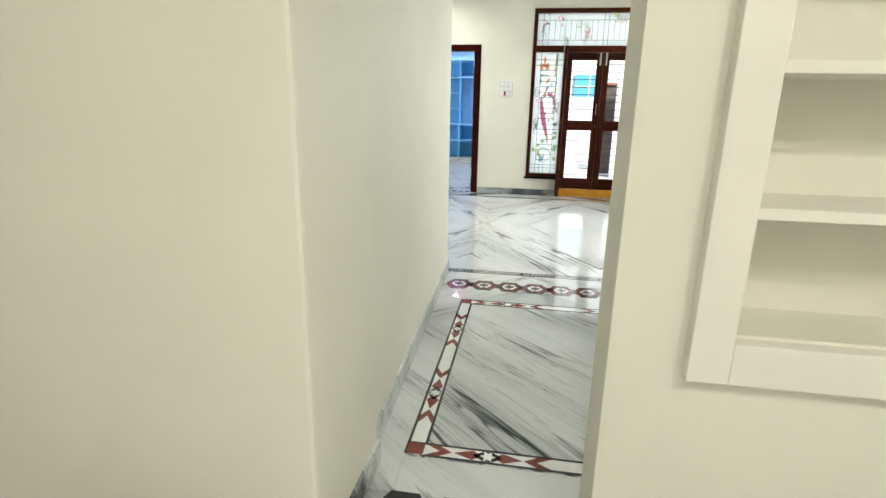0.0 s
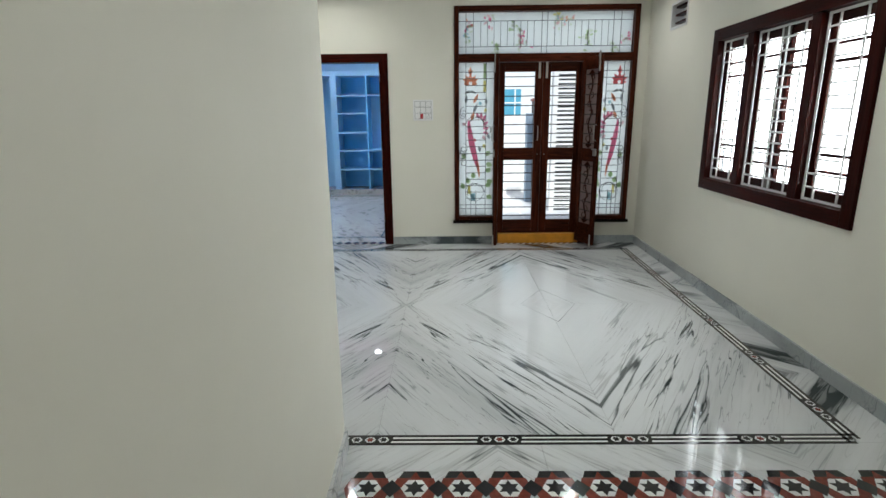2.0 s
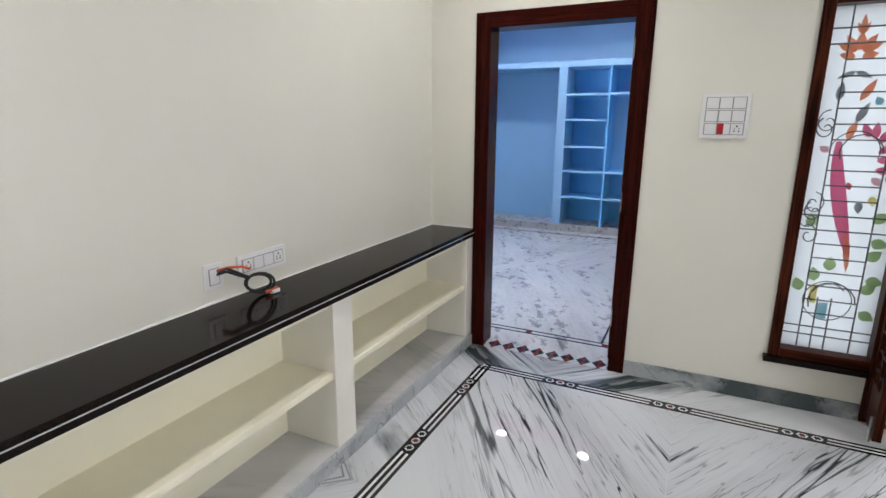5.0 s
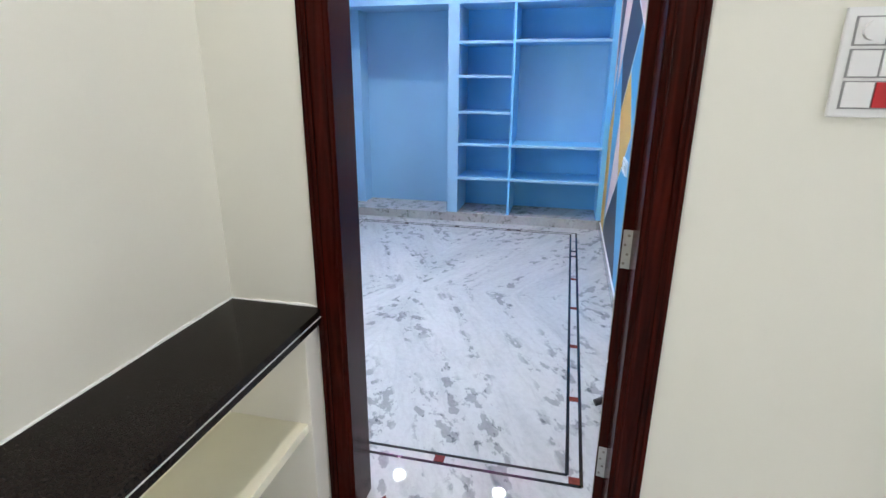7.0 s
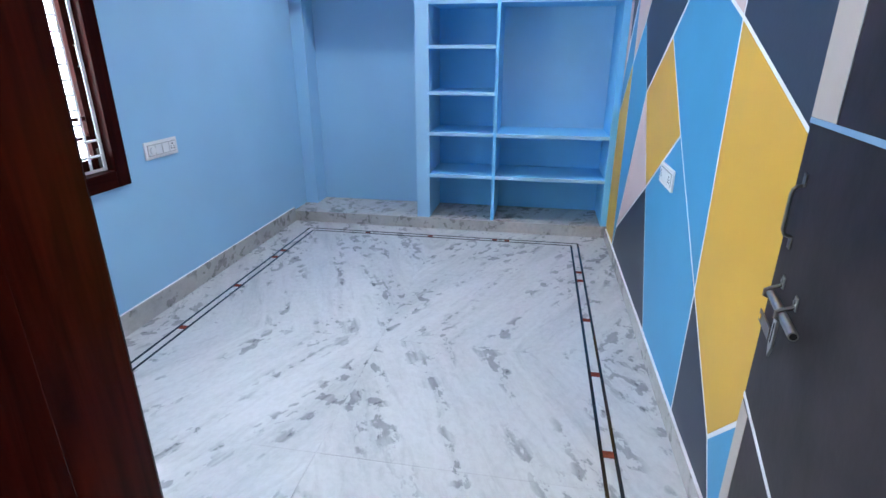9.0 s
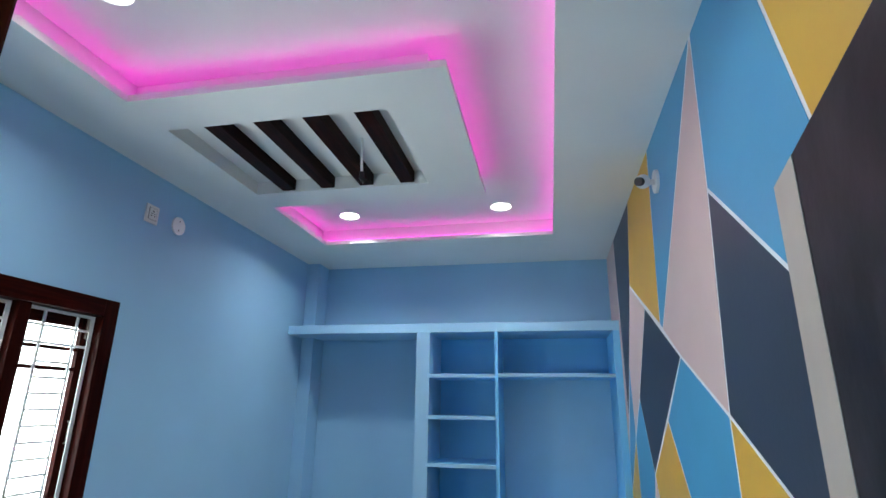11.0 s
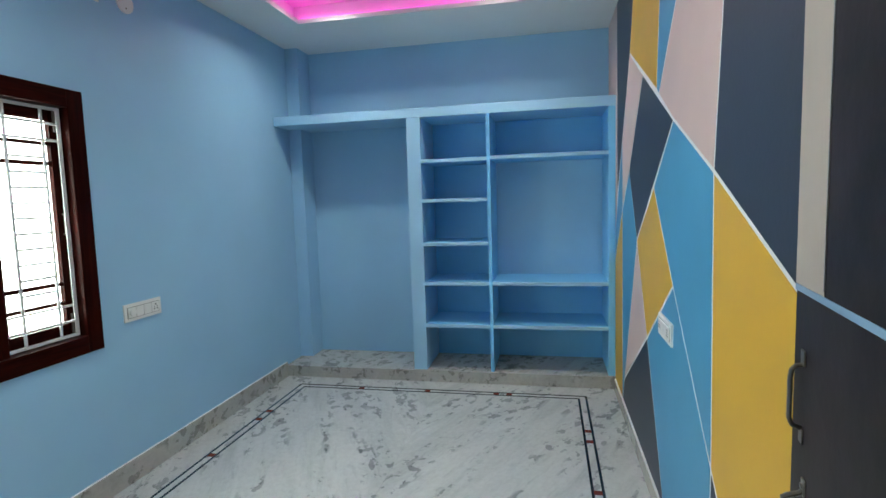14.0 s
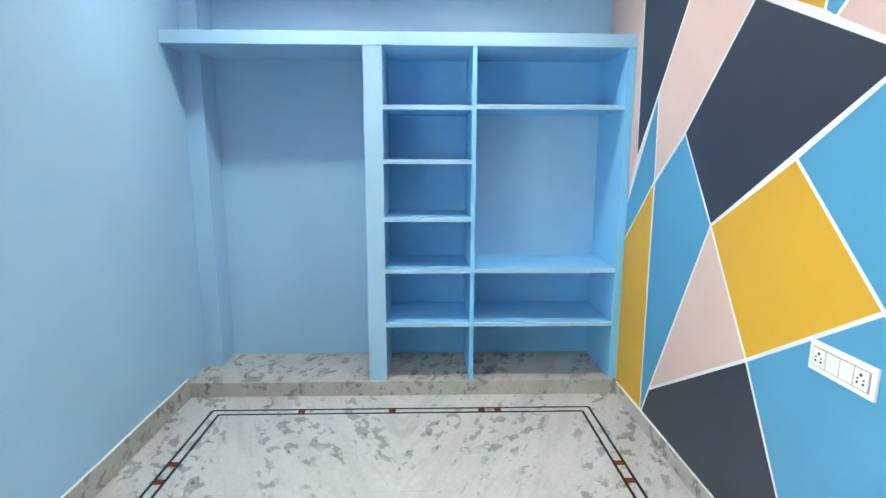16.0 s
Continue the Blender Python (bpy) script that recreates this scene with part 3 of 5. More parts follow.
solid("ceiling_bedroom", bm, CEIL, "white false ceiling with a stepped cove and slatted recess", "ceiling", "structure")
# backing of the cove, behind the strips
cove = thing("cove_light", (CX1, CY1, B_LOW + LIP), "magenta strip light hidden in the ceiling cove", "strip light")
for _n, _b in [("led_strip", (CX1 + 0.02, CX1 + 0.035, CY0, CY1)), ("led_strip", (CX0, CX1, CY1 + 0.02, CY1 + 0.035)),
               ("led_strip", (CX0 - 0.035, CX0 - 0.02, CY0, TY0 + 0.035)), ("led_strip", (CX0 - 0.035, CX0 - 0.02, TY1 - 0.035, CY1)),
               ("led_strip", (CX0, TX1 - 0.02, TY0 + 0.02, TY0 + 0.035)), ("led_strip", (CX0, TX1 - 0.02, TY1 - 0.035, TY1 - 0.02)),
               ("led_strip", (TX1 - 0.035, TX1 - 0.02, TY0 + 0.02, TY1 - 0.02)), ("led_strip", (CX0, CX1, CY0 - 0.035, CY0 - 0.02))]:
    part(_n, box(B(), *_b, B_LOW + LIP, B_LOW + LIP + 0.008), LED, cove)
for _b in [(CX1 + 0.06, CX1 + 0.07, CY0 - 0.07, CY1 + 0.07), (CX0 - 0.07, CX0 - 0.06, CY0 - 0.07, TY0 + 0.11), (CX0 - 0.07, CX0 - 0.06, TY1 - 0.11, CY1 + 0.07),
           (CX0 - 0.06, CX1 + 0.06, CY1 + 0.06, CY1 + 0.07), (CX0 - 0.06, CX1 + 0.06, CY0 - 0.07, CY0 - 0.06),
           (CX0 - 0.06, TX1 - 0.10, TY0 + 0.10, TY0 + 0.11), (CX0 - 0.06, TX1 - 0.10, TY1 - 0.11, TY1 - 0.10), (TX1 - 0.11, TX1 - 0.10, TY0 + 0.11, TY1 - 0.11)]:
    part("cove_board", box(B(), *_b, B_LOW + LIP, B_TOP), CEIL, cove)

# skirtings
def skirting(name, pts, h, material, label):
    solid(name, prism(B(), pts, 0, h), material, label, "skirting", "structure")
def skirting_cap(name, x0, x1, z):
    """White sealant run along the top of a skirting."""
    random.seed(3)
    n = 60
    pts = [(Y_BACK + 0.1, z)] + [(Y_BACK + 0.1 + (12.31 - Y_BACK) * k / n, z + 0.002 + random.uniform(-0.001, 0.002)) for k in range(n + 1)] + [(12.41, z)]
    solid(name, prism(B(), pts, x0, x1, "x"), P_WHITE, "thin white sealant line on the marble skirting", "sealant", "structure")
HT = 0.088
skirting("baseboard_north_mid", [(-0.765, Y_WALL), (0.395, Y_WALL), (0.395, Y_WALL - 0.015), (-0.765, Y_WALL - 0.015)], HT, MARBLE_BASE, "grey marble skirting")
skirting("baseboard_north_end", [(1.575, Y_WALL), (2.058, Y_WALL), (2.058, Y_WALL - 0.015), (1.575, Y_WALL - 0.015)], HT, MARBLE_BASE, "grey marble skirting")
PLACE[0] = RWALL
skirting("baseboard_east", [(0, -2.97), (0, 3.43), (-0.015, 3.43), (-0.015, -2.97)], HT, MARBLE_BASE, "grey marble skirting")
PLACE[0] = IDENT
skirting("baseboard_passage", [(-0.51, 1.95), (-0.585, 4.29), (-0.572, 4.302), (-0.497, 1.962)], 0.1, MARBLE_EDGE, "pale marble skirting")
skirting("baseboard_pier", [(-0.475, 1.40), (-0.475, 1.95), (-0.463, 1.95), (-0.463, 1.40)], 0.1, MARBLE_EDGE, "pale marble skirting")
skirting("baseboard_bedroom_west", [(LX, Y_BACK), (LX, 12.41), (LX + 0.016, 12.41), (LX + 0.016, Y_BACK)], 0.127, MARBLE_BEDBASE, "beige grey marble skirting")
skirting("baseboard_bedroom_east", [(RX, Y_BACK), (RX, 12.41), (RX - 0.016, 12.41), (RX - 0.016, Y_BACK)], 0.085, MARBLE_BEDBASE, "pale marble skirting")
skirting_cap("trim_bedroom_west", LX, LX + 0.010, 0.127)
skirting_cap("trim_bedroom_east", RX - 0.012, RX, 0.085)


# ---- doors and frames ----
def door_frame(name, x0, x1, z1, y0, y1, w, material, rail, label):
    f = thing(name, ((x0 + x1) / 2, (y0 + y1) / 2, 0), label, "door frame", kind="structure")
    for a, b, t in ((x0, x0 + w, 1), (x1 - w, x1, -1)):
        bm = box(B(), a, b, y0, y1, 0, z1, 0.004)
        part("jamb", bm, material, f)
        s = a if t == 1 else b
        for d, deep in ((0.008, 0.004), (0.024, 0.009), (0.070, 0.004)):
            part("moulding", box(B(), min(s + t * d, s + t * (d + 0.009)), max(s + t * d, s + t * (d + 0.009)), y0 - deep, y0 + 0.003, 0, z1 - 0.02, 0.003), material, f)
        inner = b if t == 1 else a
        bead = 0.003
        part("door_stop_bead", box(B(), min(inner, inner + t * bead), max(inner, inner + t * bead), y0 + 0.003, y0 + 0.06, 0, z1 - w, 0.001), material, f)
    part("head", box(B(), x0 + w, x1 - w, y0, y1, z1 - w, z1, 0.004), rail, f)
    return f


frame_bed = door_frame("door_frame_bedroom", -1.778, -0.765, 2.13, 8.243, 8.40, 0.09, WOOD_JAMB, WOOD_JAMB_X, "dark red-brown varnished wooden door frame")

# open bedroom door, painted like the accent wall, standing near it
hx, hy, fx, fy = -0.884, 8.402, -0.7375, 9.216
ang = math.degrees(math.atan2(fy - hy, fx - hx))
DW = math.hypot(fx - hx, fy - hy)
PLACE[0] = pose(hx, hy, 0, 0, 0, ang)
door = thing("door_bedroom", (0, 0, 0.012), "open charcoal painted bedroom door with steel bolt and handle", "door", kind="structure")
part("leaf", box(B(), 0, DW, -0.036, 0.0, 0.012, 2.075, 0.003), DOOR_DARK, door)
FACE = 0.0
def on_door(name, pts, material, t=0.0012):
    part(name, prism(B(), pts, FACE - 0.001, FACE + t, "y"), material, door)
on_door("painted_panel", [(DW - 0.162, 1.378), (DW - 0.001, 1.375), (DW - 0.001, 2.072), (DW - 0.162, 2.072)], DOOR_TAUPE)
on_door("painted_panel", [(DW - 0.001, 0.68), (DW - 0.001, 0.02), (DW - 0.075, 0.02), (DW - 0.075, 0.68)], DOOR_TAUPE)
on_door("painted_panel", [(0.001, 0.014), (0.115, 0.014), (0.115, 2.073), (0.001, 2.073)], DOOR_TAUPE, 0.0014)
on_door("painted_line", [(0.0, 1.380), (DW - 0.001, 1.363), (DW - 0.001, 1.374), (0.0, 1.391)], mat("door_blue_line", (0.22, 0.36, 0.52), 0.45), 0.0018)
on_door("painted_line", [(DW - 0.163, 2.072), (DW - 0.159, 2.072), (DW - 0.159, 1.386), (DW - 0.163, 1.386)], PLASTIC_GREY, 0.0018)
on_door("painted_line", [(0.0, 0.655), (DW - 0.001, 0.692), (DW - 0.001, 0.704), (0.0, 0.664)], P_WHITE, 0.0018)
part("hinge_edge", box(B(), -0.004, 0.0, -0.036, -0.003, 0.014, 2.07), WOOD_JAMB, door, "red-brown varnished edge")
for _z in (0.29, 1.03, 1.90):
    h = part("hinge", box(B(), -0.007, -0.004, -0.035, -0.005, _z - 0.058, _z + 0.058, 0.0008), STEEL, door, "worn steel butt hinge")
    part("pin", rod(B(), (-0.007, -0.038, _z - 0.06), (-0.007, -0.038, _z + 0.06), 0.0055, 10), STEEL_DARK, h)
    for _k in range(4):
        part("screw", disc(B(), (-0.0075, -0.013 - 0.008 * (_k % 2), _z - 0.042 + 0.028 * _k), 0.0042, 0.002, "X", 10), STEEL_DARK, h)
ex = DW - 0.065
hd = part("handle", tube(B(), [(ex, 0, 1.244), (ex - 0.001, 0.012, 1.242), (ex - 0.002, 0.018, 1.235), (ex - 0.002, 0.020, 1.222), (ex - 0.002, 0.020, 1.150), (ex - 0.001, 0.015, 1.138), (ex, 0, 1.132)], 0.0042, 8), STEEL_DARK, door, "bent steel pull handle")
for _z in (1.256, 1.121):
    part("plate", box(B(), ex - 0.011, ex + 0.011, 0, 0.003, _z - 0.013, _z + 0.013, 0.001), STEEL_DARK, hd)
bs, bz, bo = DW - 0.03, 1.012, 0.019
bolt = part("bolt", rod(B(), (bs - 0.26, bo, bz), (bs - 0.045, bo, bz), 0.009, 14), STEEL, door, "steel sliding bolt")
part("bolt_bore", rod(B(), (bs - 0.2615, bo, bz), (bs - 0.258, bo, bz), 0.0065, 12), RUBBER, bolt)
for _s in (0.06, 0.17):
    part("bracket", tube(B(), [(bs - _s, 0.002, bz + 0.022), (bs - _s, 0.008, bz + 0.017), (bs - _s, bo, bz + 0.013), (bs - _s, bo + 0.012, bz + 0.006), (bs - _s, bo + 0.012, bz - 0.006), (bs - _s, bo, bz - 0.012), (bs - _s, 0.002, bz - 0.014)], 0.0042, 6), STEEL_DARK, bolt)
    part("bracket_foot", box(B(), bs - _s - 0.010, bs - _s + 0.010, 0, 0.003, bz + 0.014, bz + 0.042, 0.001), STEEL, bolt)
    part("screw", disc(B(), (bs - _s, 0.004, bz + 0.031), 0.0045, 0.004, "Y", 10), STEEL, bolt)
part("hasp", prism(B(), [(bs - 0.145, bz - 0.006), (bs - 0.125, bz - 0.006), (bs - 0.121, bz - 0.085), (bs - 0.135, bz - 0.115), (bs - 0.149, bz - 0.085)], 0.014, 0.019, "y"), STEEL, bolt)
part("hasp_slot", box(B(), bs - 0.138, bs - 0.132, 0.0185, 0.0198, bz - 0.08, bz - 0.035), RUBBER, bolt)
part("keeper", box(B(), bs - 0.060, DW + 0.016, 0.002, 0.005, bz - 0.115, bz - 0.085, 0.001), STEEL_DARK, bolt)
part("keeper_eye", disc(B(), (DW + 0.002, 0.0055, bz - 0.10), 0.007, 0.002, "Y", 12), P_YELLOW, bolt)
PLACE[0] = IDENT
stop = thing("door_stopper", (-0.70, 9.14, 0), "small steel floor stopper with a black rubber tip", "door stop")
part("arm", rod(B(), (-0.68, 9.20, 0.075), (-0.80, 9.150, 0.045), 0.007, 10), STEEL, stop)
part("foot", box(B(), -0.69, -0.66, 9.18, 9.22, 0.055, 0.095, 0.003), STEEL, stop)
part("rubber_tip", rod(B(), (-0.80, 9.150, 0.045), (-0.838, 9.134, 0.034), 0.017, 12), RUBBER, stop)

# dark door in the west wall of the hall
dw = thing("door_west", (-2.1, 4.75, 0), "closed dark varnished wooden door in its frame", "door", kind="structure")
for a, b in ((4.34, 4.43), (5.085, 5.172)):
    part("jamb", box(B(), -2.16, -2.066, a, b, 0, 2.13, 0.004), DARKVOID, dw)
part("head", box(B(), -2.16, -2.066, 4.43, 5.085, 2.04, 2.13, 0.004), DARKVOID, dw)
part("leaf", box(B(), -2.15, -2.11, 4.432, 5.083, 0.01, 2.038, 0.003), DARKVOID, dw)

# entrance: fixed frame with painted glass, closed glazed pair, open outer pair
ef = thing("entrance_frame", (0.95, 8.3, 0), "dark wooden entrance frame with painted frosted glass panels", "door frame", kind="structure")
FY0, FY1 = 8.238, 8.375
for a, b, z0 in ((-0.04, 0.012, 0.283), (1.893, 1.945, 0.283), (0.40, 0.462, 0), (1.405, 1.57, 0)):
    part("post", box(B(), a, b, FY0, FY1, z0, 2.597 if z0 else 2.03, 0.004), WOOD_MAIN, ef)
part("head", box(B(), 0.012, 1.893, FY0, FY1, 2.54, 2.597, 0.004), WOOD_MAIN_X, ef)
part("transom", box(B(), 0.012, 1.893, FY0, FY1, 2.03, 2.115, 0.004), WOOD_MAIN_X, ef)
for a, b in ((0.012, 0.40), (1.57, 1.893)):
    part("sill", box(B(), a, b, FY0 - 0.004, FY1, 0.283, 0.33, 0.004), WOOD_MAIN_X, ef)
part("ledge", box(B(), -0.06, 0.40, FY0 - 0.03, FY0 + 0.03, 0.252, 0.283, 0.003), GRANITE, ef, "black granite sill strip")
part("ledge", box(B(), 1.57, 1.965, FY0 - 0.03, FY0 + 0.03, 0.252, 0.283, 0.003), GRANITE, ef, "black granite sill strip")
PANES = {"left": (0.012, 0.40, 0.33, 2.03), "right": (1.57, 1.893, 0.33, 2.03), "top": (0.012, 1.893, 2.115, 2.54)}
GY = 8.315
for a, b, z0, z1 in PANES.values():
    g = part("frosted_pane", box(B(), a, b, GY, GY + 0.006, z0, z1), FROST, ef, "white frosted glass painted with flowers")
    g.visible_shadow = False
# threshold
part("threshold", box(B(), 0.462, 1.405, 8.262, 8.36, 0, 0.108, 0.004), SILL_YELLOW, ef, "turmeric yellow painted wooden threshold")


def bars_h(parent, a, b, zs, y, r, material):
    for z in zs:
        part("bar", rod(B(), (a, y, z), (b, y, z), r, 6), material, parent)


def bars_v(parent, xs, z0, z1, y, r, material):
    for x in xs:
        part("bar", rod(B(), (x, y, z0), (x, y, z1), r, 6), material, parent)


BYY = GY - 0.022
for a, b, f in ((0.012, 0.40, 0), (1.57, 1.893, 1)):
    w = b - a
    def U(u):
        return a + (1 - u if f else u) * w
    gr = part("grille", rod(B(), (U(0.2), BYY, 0.33), (U(0.2), BYY, 2.03), 0.0038, 6), BAR_GREY, ef, "grey steel grille")
    bars_v(gr, [U(0.78)], 0.33, 2.03, BYY, 0.0038, BAR_GREY)
    bars_v(gr, [U(0.35)], 0.33, 0.62, BYY, 0.0038, BAR_GREY)
    bars_v(gr, [U(0.5)], 0.33, 0.62, BYY, 0.0038, BAR_GREY)
    bars_h(gr, a, b, [0.41, 0.455, 0.97, 1.045, 1.86, 1.93], BYY, 0.0038, BAR_GREY)
    bars_h(gr, U(0.2), U(0.78), [0.53 + 0.074 * i for i in range(18) if abs(0.53 + 0.074 * i - 1.0) > 0.06], BYY, 0.0035, BAR_GREY)
    for u, cz, r in ((0.5, 0.60, 0.10), (0.52, 1.36, 0.085)):
        part("scroll", tube(B(), [(U(u) + r * math.cos(q), BYY, cz + r * math.sin(q)) for q in [k * math.pi / 8 for k in range(10)]], 0.0032), BAR_GREY, gr)
    for u, cz, sgn in ((0.12, 1.47, 1), (0.14, 1.06, 1), (0.12, 0.94, -1), (0.84, 1.30, -1)):
        part("scroll", tube(B(), [(U(u) + (-1 if f else 1) * 0.045 * (1 - k / 24) * math.cos(sgn * k * 0.36 + 2), BYY, cz + 0.055 * (1 - k / 24) * math.sin(sgn * k * 0.36 + 2)) for k in range(20)], 0.003), BAR_GREY, gr)
gr = part("grille", rod(B(), (0.012, BYY, 2.19), (1.893, BYY, 2.19), 0.0035, 6), BAR_GREY, ef, "grey steel grille")
bars_h(gr, 0.012, 1.893, [2.45], BYY, 0.0035, BAR_GREY)
bars_v(gr, [0.09, 0.17], 2.115, 2.54, BYY, 0.0035, BAR_GREY)
bars_v(gr, [0.91, 0.97, 1.68, 1.76], 2.115, 2.54, BYY, 0.0035, BAR_GREY)
bars_v(gr, [0.25 + 0.072 * i for i in range(9)] + [1.05 + 0.072 * i for i in range(9)], 2.19, 2.45, BYY, 0.003, BAR_GREY)


LAYER = [0]


def petal(name, cx, cz, length, width, turn, color, y=GY - 0.002):
    """A flat painted leaf or petal on the glass, from its foot outward."""
    LAYER[0] = (LAYER[0] + 1) % 7
    y -= 0.0004 * LAYER[0]
    pts = []
    n = 7
    for s in (1, -1):
        for k in range(n + 1):
            q = k / n if s == 1 else 1 - k / n
            if s == -1 and k in (0, n):
                continue
            pts.append((q * length, s * width / 2 * math.sin(math.pi * min(1, q ** 0.8))))
    c, sn = math.cos(radians(turn)), math.sin(radians(turn))
    pts = [(cx + c * u - sn * v, cz + sn * u + c * v) for u, v in pts]
    part(name, prism(B(), pts, y, y + 0.0003, "y"), ART[color], ef)


def flower_panel(a, b, flip, top):
    w = b - a
    def X(u):
        return a + (1 - u if flip else u) * w
    def T(d):
        return 180 - d if flip else d
    sx = -1 if flip else 1
    fx_ = X(0.33)
    # lotus at the top: upright bud, spread petals and two curled ones below
    for d, l, wd, dz in ((90, 0.085, 0.026, 1.905), (112, 0.060, 0.020, 1.900), (68, 0.060, 0.020, 1.900)):
        petal("painted_petal", fx_ + 0.004 * math.cos(radians(d)), dz, l, wd, d, top)
    for d, l, wd in ((90, 0.085, 0.042), (124, 0.092, 0.034), (56, 0.092, 0.034), (150, 0.088, 0.032), (30, 0.088, 0.032)):
        petal("painted_petal", fx_ + 0.016 * math.cos(radians(d)), 1.815 + 0.012 * math.sin(radians(d)), l, wd, d, top)
    for d in (168, 12):
        petal("painted_petal", fx_ + 0.012 * math.cos(radians(d)), 1.800, 0.066, 0.040, d, top)
    for d in (205, -25):
        petal("painted_leaf", fx_, 1.735, 0.075, 0.026, d, "slate")
    # long bill, waisted, with an orange tip
    n = 12
    mid = [(0.285 + 0.30 * (k / n) ** 1.5, 1.41 - 0.56 * k / n, 0.085 * math.sin(math.pi * (0.08 + 0.84 * k / n)) ** 0.8) for k in range(n + 1)]
    pts = [(X(u - wd), z) for u, z, wd in mid] + [(X(u + wd), z) for u, z, wd in reversed(mid)]
    part("painted_bill", prism(B(), pts, GY - 0.002, GY - 0.0006, "y"), ART["pink"], ef)
    part("painted_bill", prism(B(), [(X(u), z) for u, z in [(0.50, 0.98), (0.60, 0.90), (0.62, 0.80), (0.60, 0.76), (0.54, 0.85)]], GY - 0.0045, GY - 0.0035, "y"), ART["orange"], ef)
    # lotus seen from the side
    for u, z, d, l, c in [(0.58, 1.43, 112, 0.075, "pink"), (0.64, 1.42, 88, 0.085, "pink"), (0.70, 1.40, 68, 0.080, "pink"), (0.70, 1.355, 38, 0.075, "pink"),
                          (0.70, 1.32, 12, 0.070, "pink"), (0.70, 1.28, -12, 0.070, "pink"), (0.68, 1.24, -40, 0.065, "rose"), (0.50, 1.20, 200, 0.03, "red")]:
        petal("painted_petal", X(u), z, l, 0.036, T(d), c)
    for u, z, d, c, l in [(0.42, 1.60, 62, "orange", 0.115), (0.42, 1.50, 66, "slate", 0.105), (0.36, 1.42, 72, "orange", 0.095), (0.20, 1.60, 84, "slate", 0.09), (0.20, 1.36, 150, "rose", 0.05),
                          (0.76, 1.50, 80, "yellow", 0.05), (0.64, 1.58, 120, "teal", 0.045), (0.60, 1.12, -84, "slate", 0.06), (0.72, 1.15, -76, "yellow", 0.05), (0.84, 1.26, -70, "slate", 0.06), (0.78, 1.64, -84, "slate", 0.05)]:
        petal("painted_leaf", X(u), z, l, 0.036, T(d), c)
    for u, z, d in [(0.16, 0.98, 100), (0.78, 1.02, 45), (0.80, 0.93, -20), (0.80, 0.83, 45), (0.82, 0.73, -10), (0.80, 0.66, 40), (0.82, 0.56, -30), (0.42, 0.76, 90), (0.14, 0.64, 110), (0.28, 0.70, 100)]:
        petal("painted_leaf", X(u), z, 0.075, 0.056, T(d), "green")
    part("painted_pot", prism(B(), [(X(0.35), 0.50), (X(0.48), 0.50), (X(0.48), 0.59), (X(0.35), 0.58)], GY - 0.002, GY - 0.0005, "y"), ART["teal"], ef)
    part("painted_pot", prism(B(), [(X(0.24), 0.58), (X(0.34), 0.58), (X(0.34), 0.68), (X(0.26), 0.68)], GY - 0.002, GY - 0.0005, "y"), ART["yellow"], ef)
    # black outline strokes of stalks and bowl
    for r, cz, q0, q1 in ((0.105, 0.60, 0.0, 6.2), (0.075, 0.62, 0.6, 3.6), (0.10, 1.36, -0.3, 3.0)):
        part("painted_stroke", tube(B(), [(X(0.46) + r * math.cos(q0 + (q1 - q0) * k / 22), GY - 0.004, cz + r * math.sin(q0 + (q1 - q0) * k / 22)) for k in range(23)], 0.0026, 5), BAR_GREY, ef)
    for u0, z0_, h in ((0.14, 1.50, 1), (0.13, 1.10, -1), (0.11, 1.02, 1)):
        part("painted_stroke", tube(B(), [(X(u0) + sx * 0.05 * (1 - k / 26) * math.cos(h * k * 0.36 + 1.5), GY - 0.004, z0_ + 0.06 * (1 - k / 26) * math.sin(h * k * 0.36 + 1.5)) for k in range(21)], 0.0028, 5), BAR_GREY, ef)


flower_panel(0.012, 0.40, False, "orange")
flower_panel(1.57, 1.893, True, "red")
part("painted_strip", box(B(), 0.285, 0.318, GY - 0.002, GY, 1.86, 2.02), ART["green"], ef)
part("painted_strip", box(B(), 0.285, 0.318, GY - 0.002, GY, 1.72, 1.84), ART["yellow"], ef)
random.seed(5)
for cx, cz, cols in [(0.12, 2.42, "pink rose orange"), (0.10, 2.30, "teal green"), (0.33, 2.47, "rose pink"), (0.70, 2.30, "pink rose"), (0.72, 2.22, "rose pink"), (1.10, 2.49, "teal yellow"), (1.20, 2.46, "orange rose"), (1.08, 2.42, "rose"),
                     (1.40, 2.22, "green"), (1.42, 2.30, "green"), (1.70, 2.18, "green"), (1.84, 2.26, "pink rose"), (0.62, 2.40, "green"), (0.42, 2.17, "green")]:
    cs = cols.split()
    for k in range(11):
        petal("painted_petal", cx + random.gauss(0, 0.028), min(2.51, max(2.14, cz + random.gauss(0, 0.034))), random.uniform(0.028, 0.052), random.uniform(0.016, 0.026), random.uniform(0, 360), (cs + ["pale"])[k % (len(cs) + 1)])


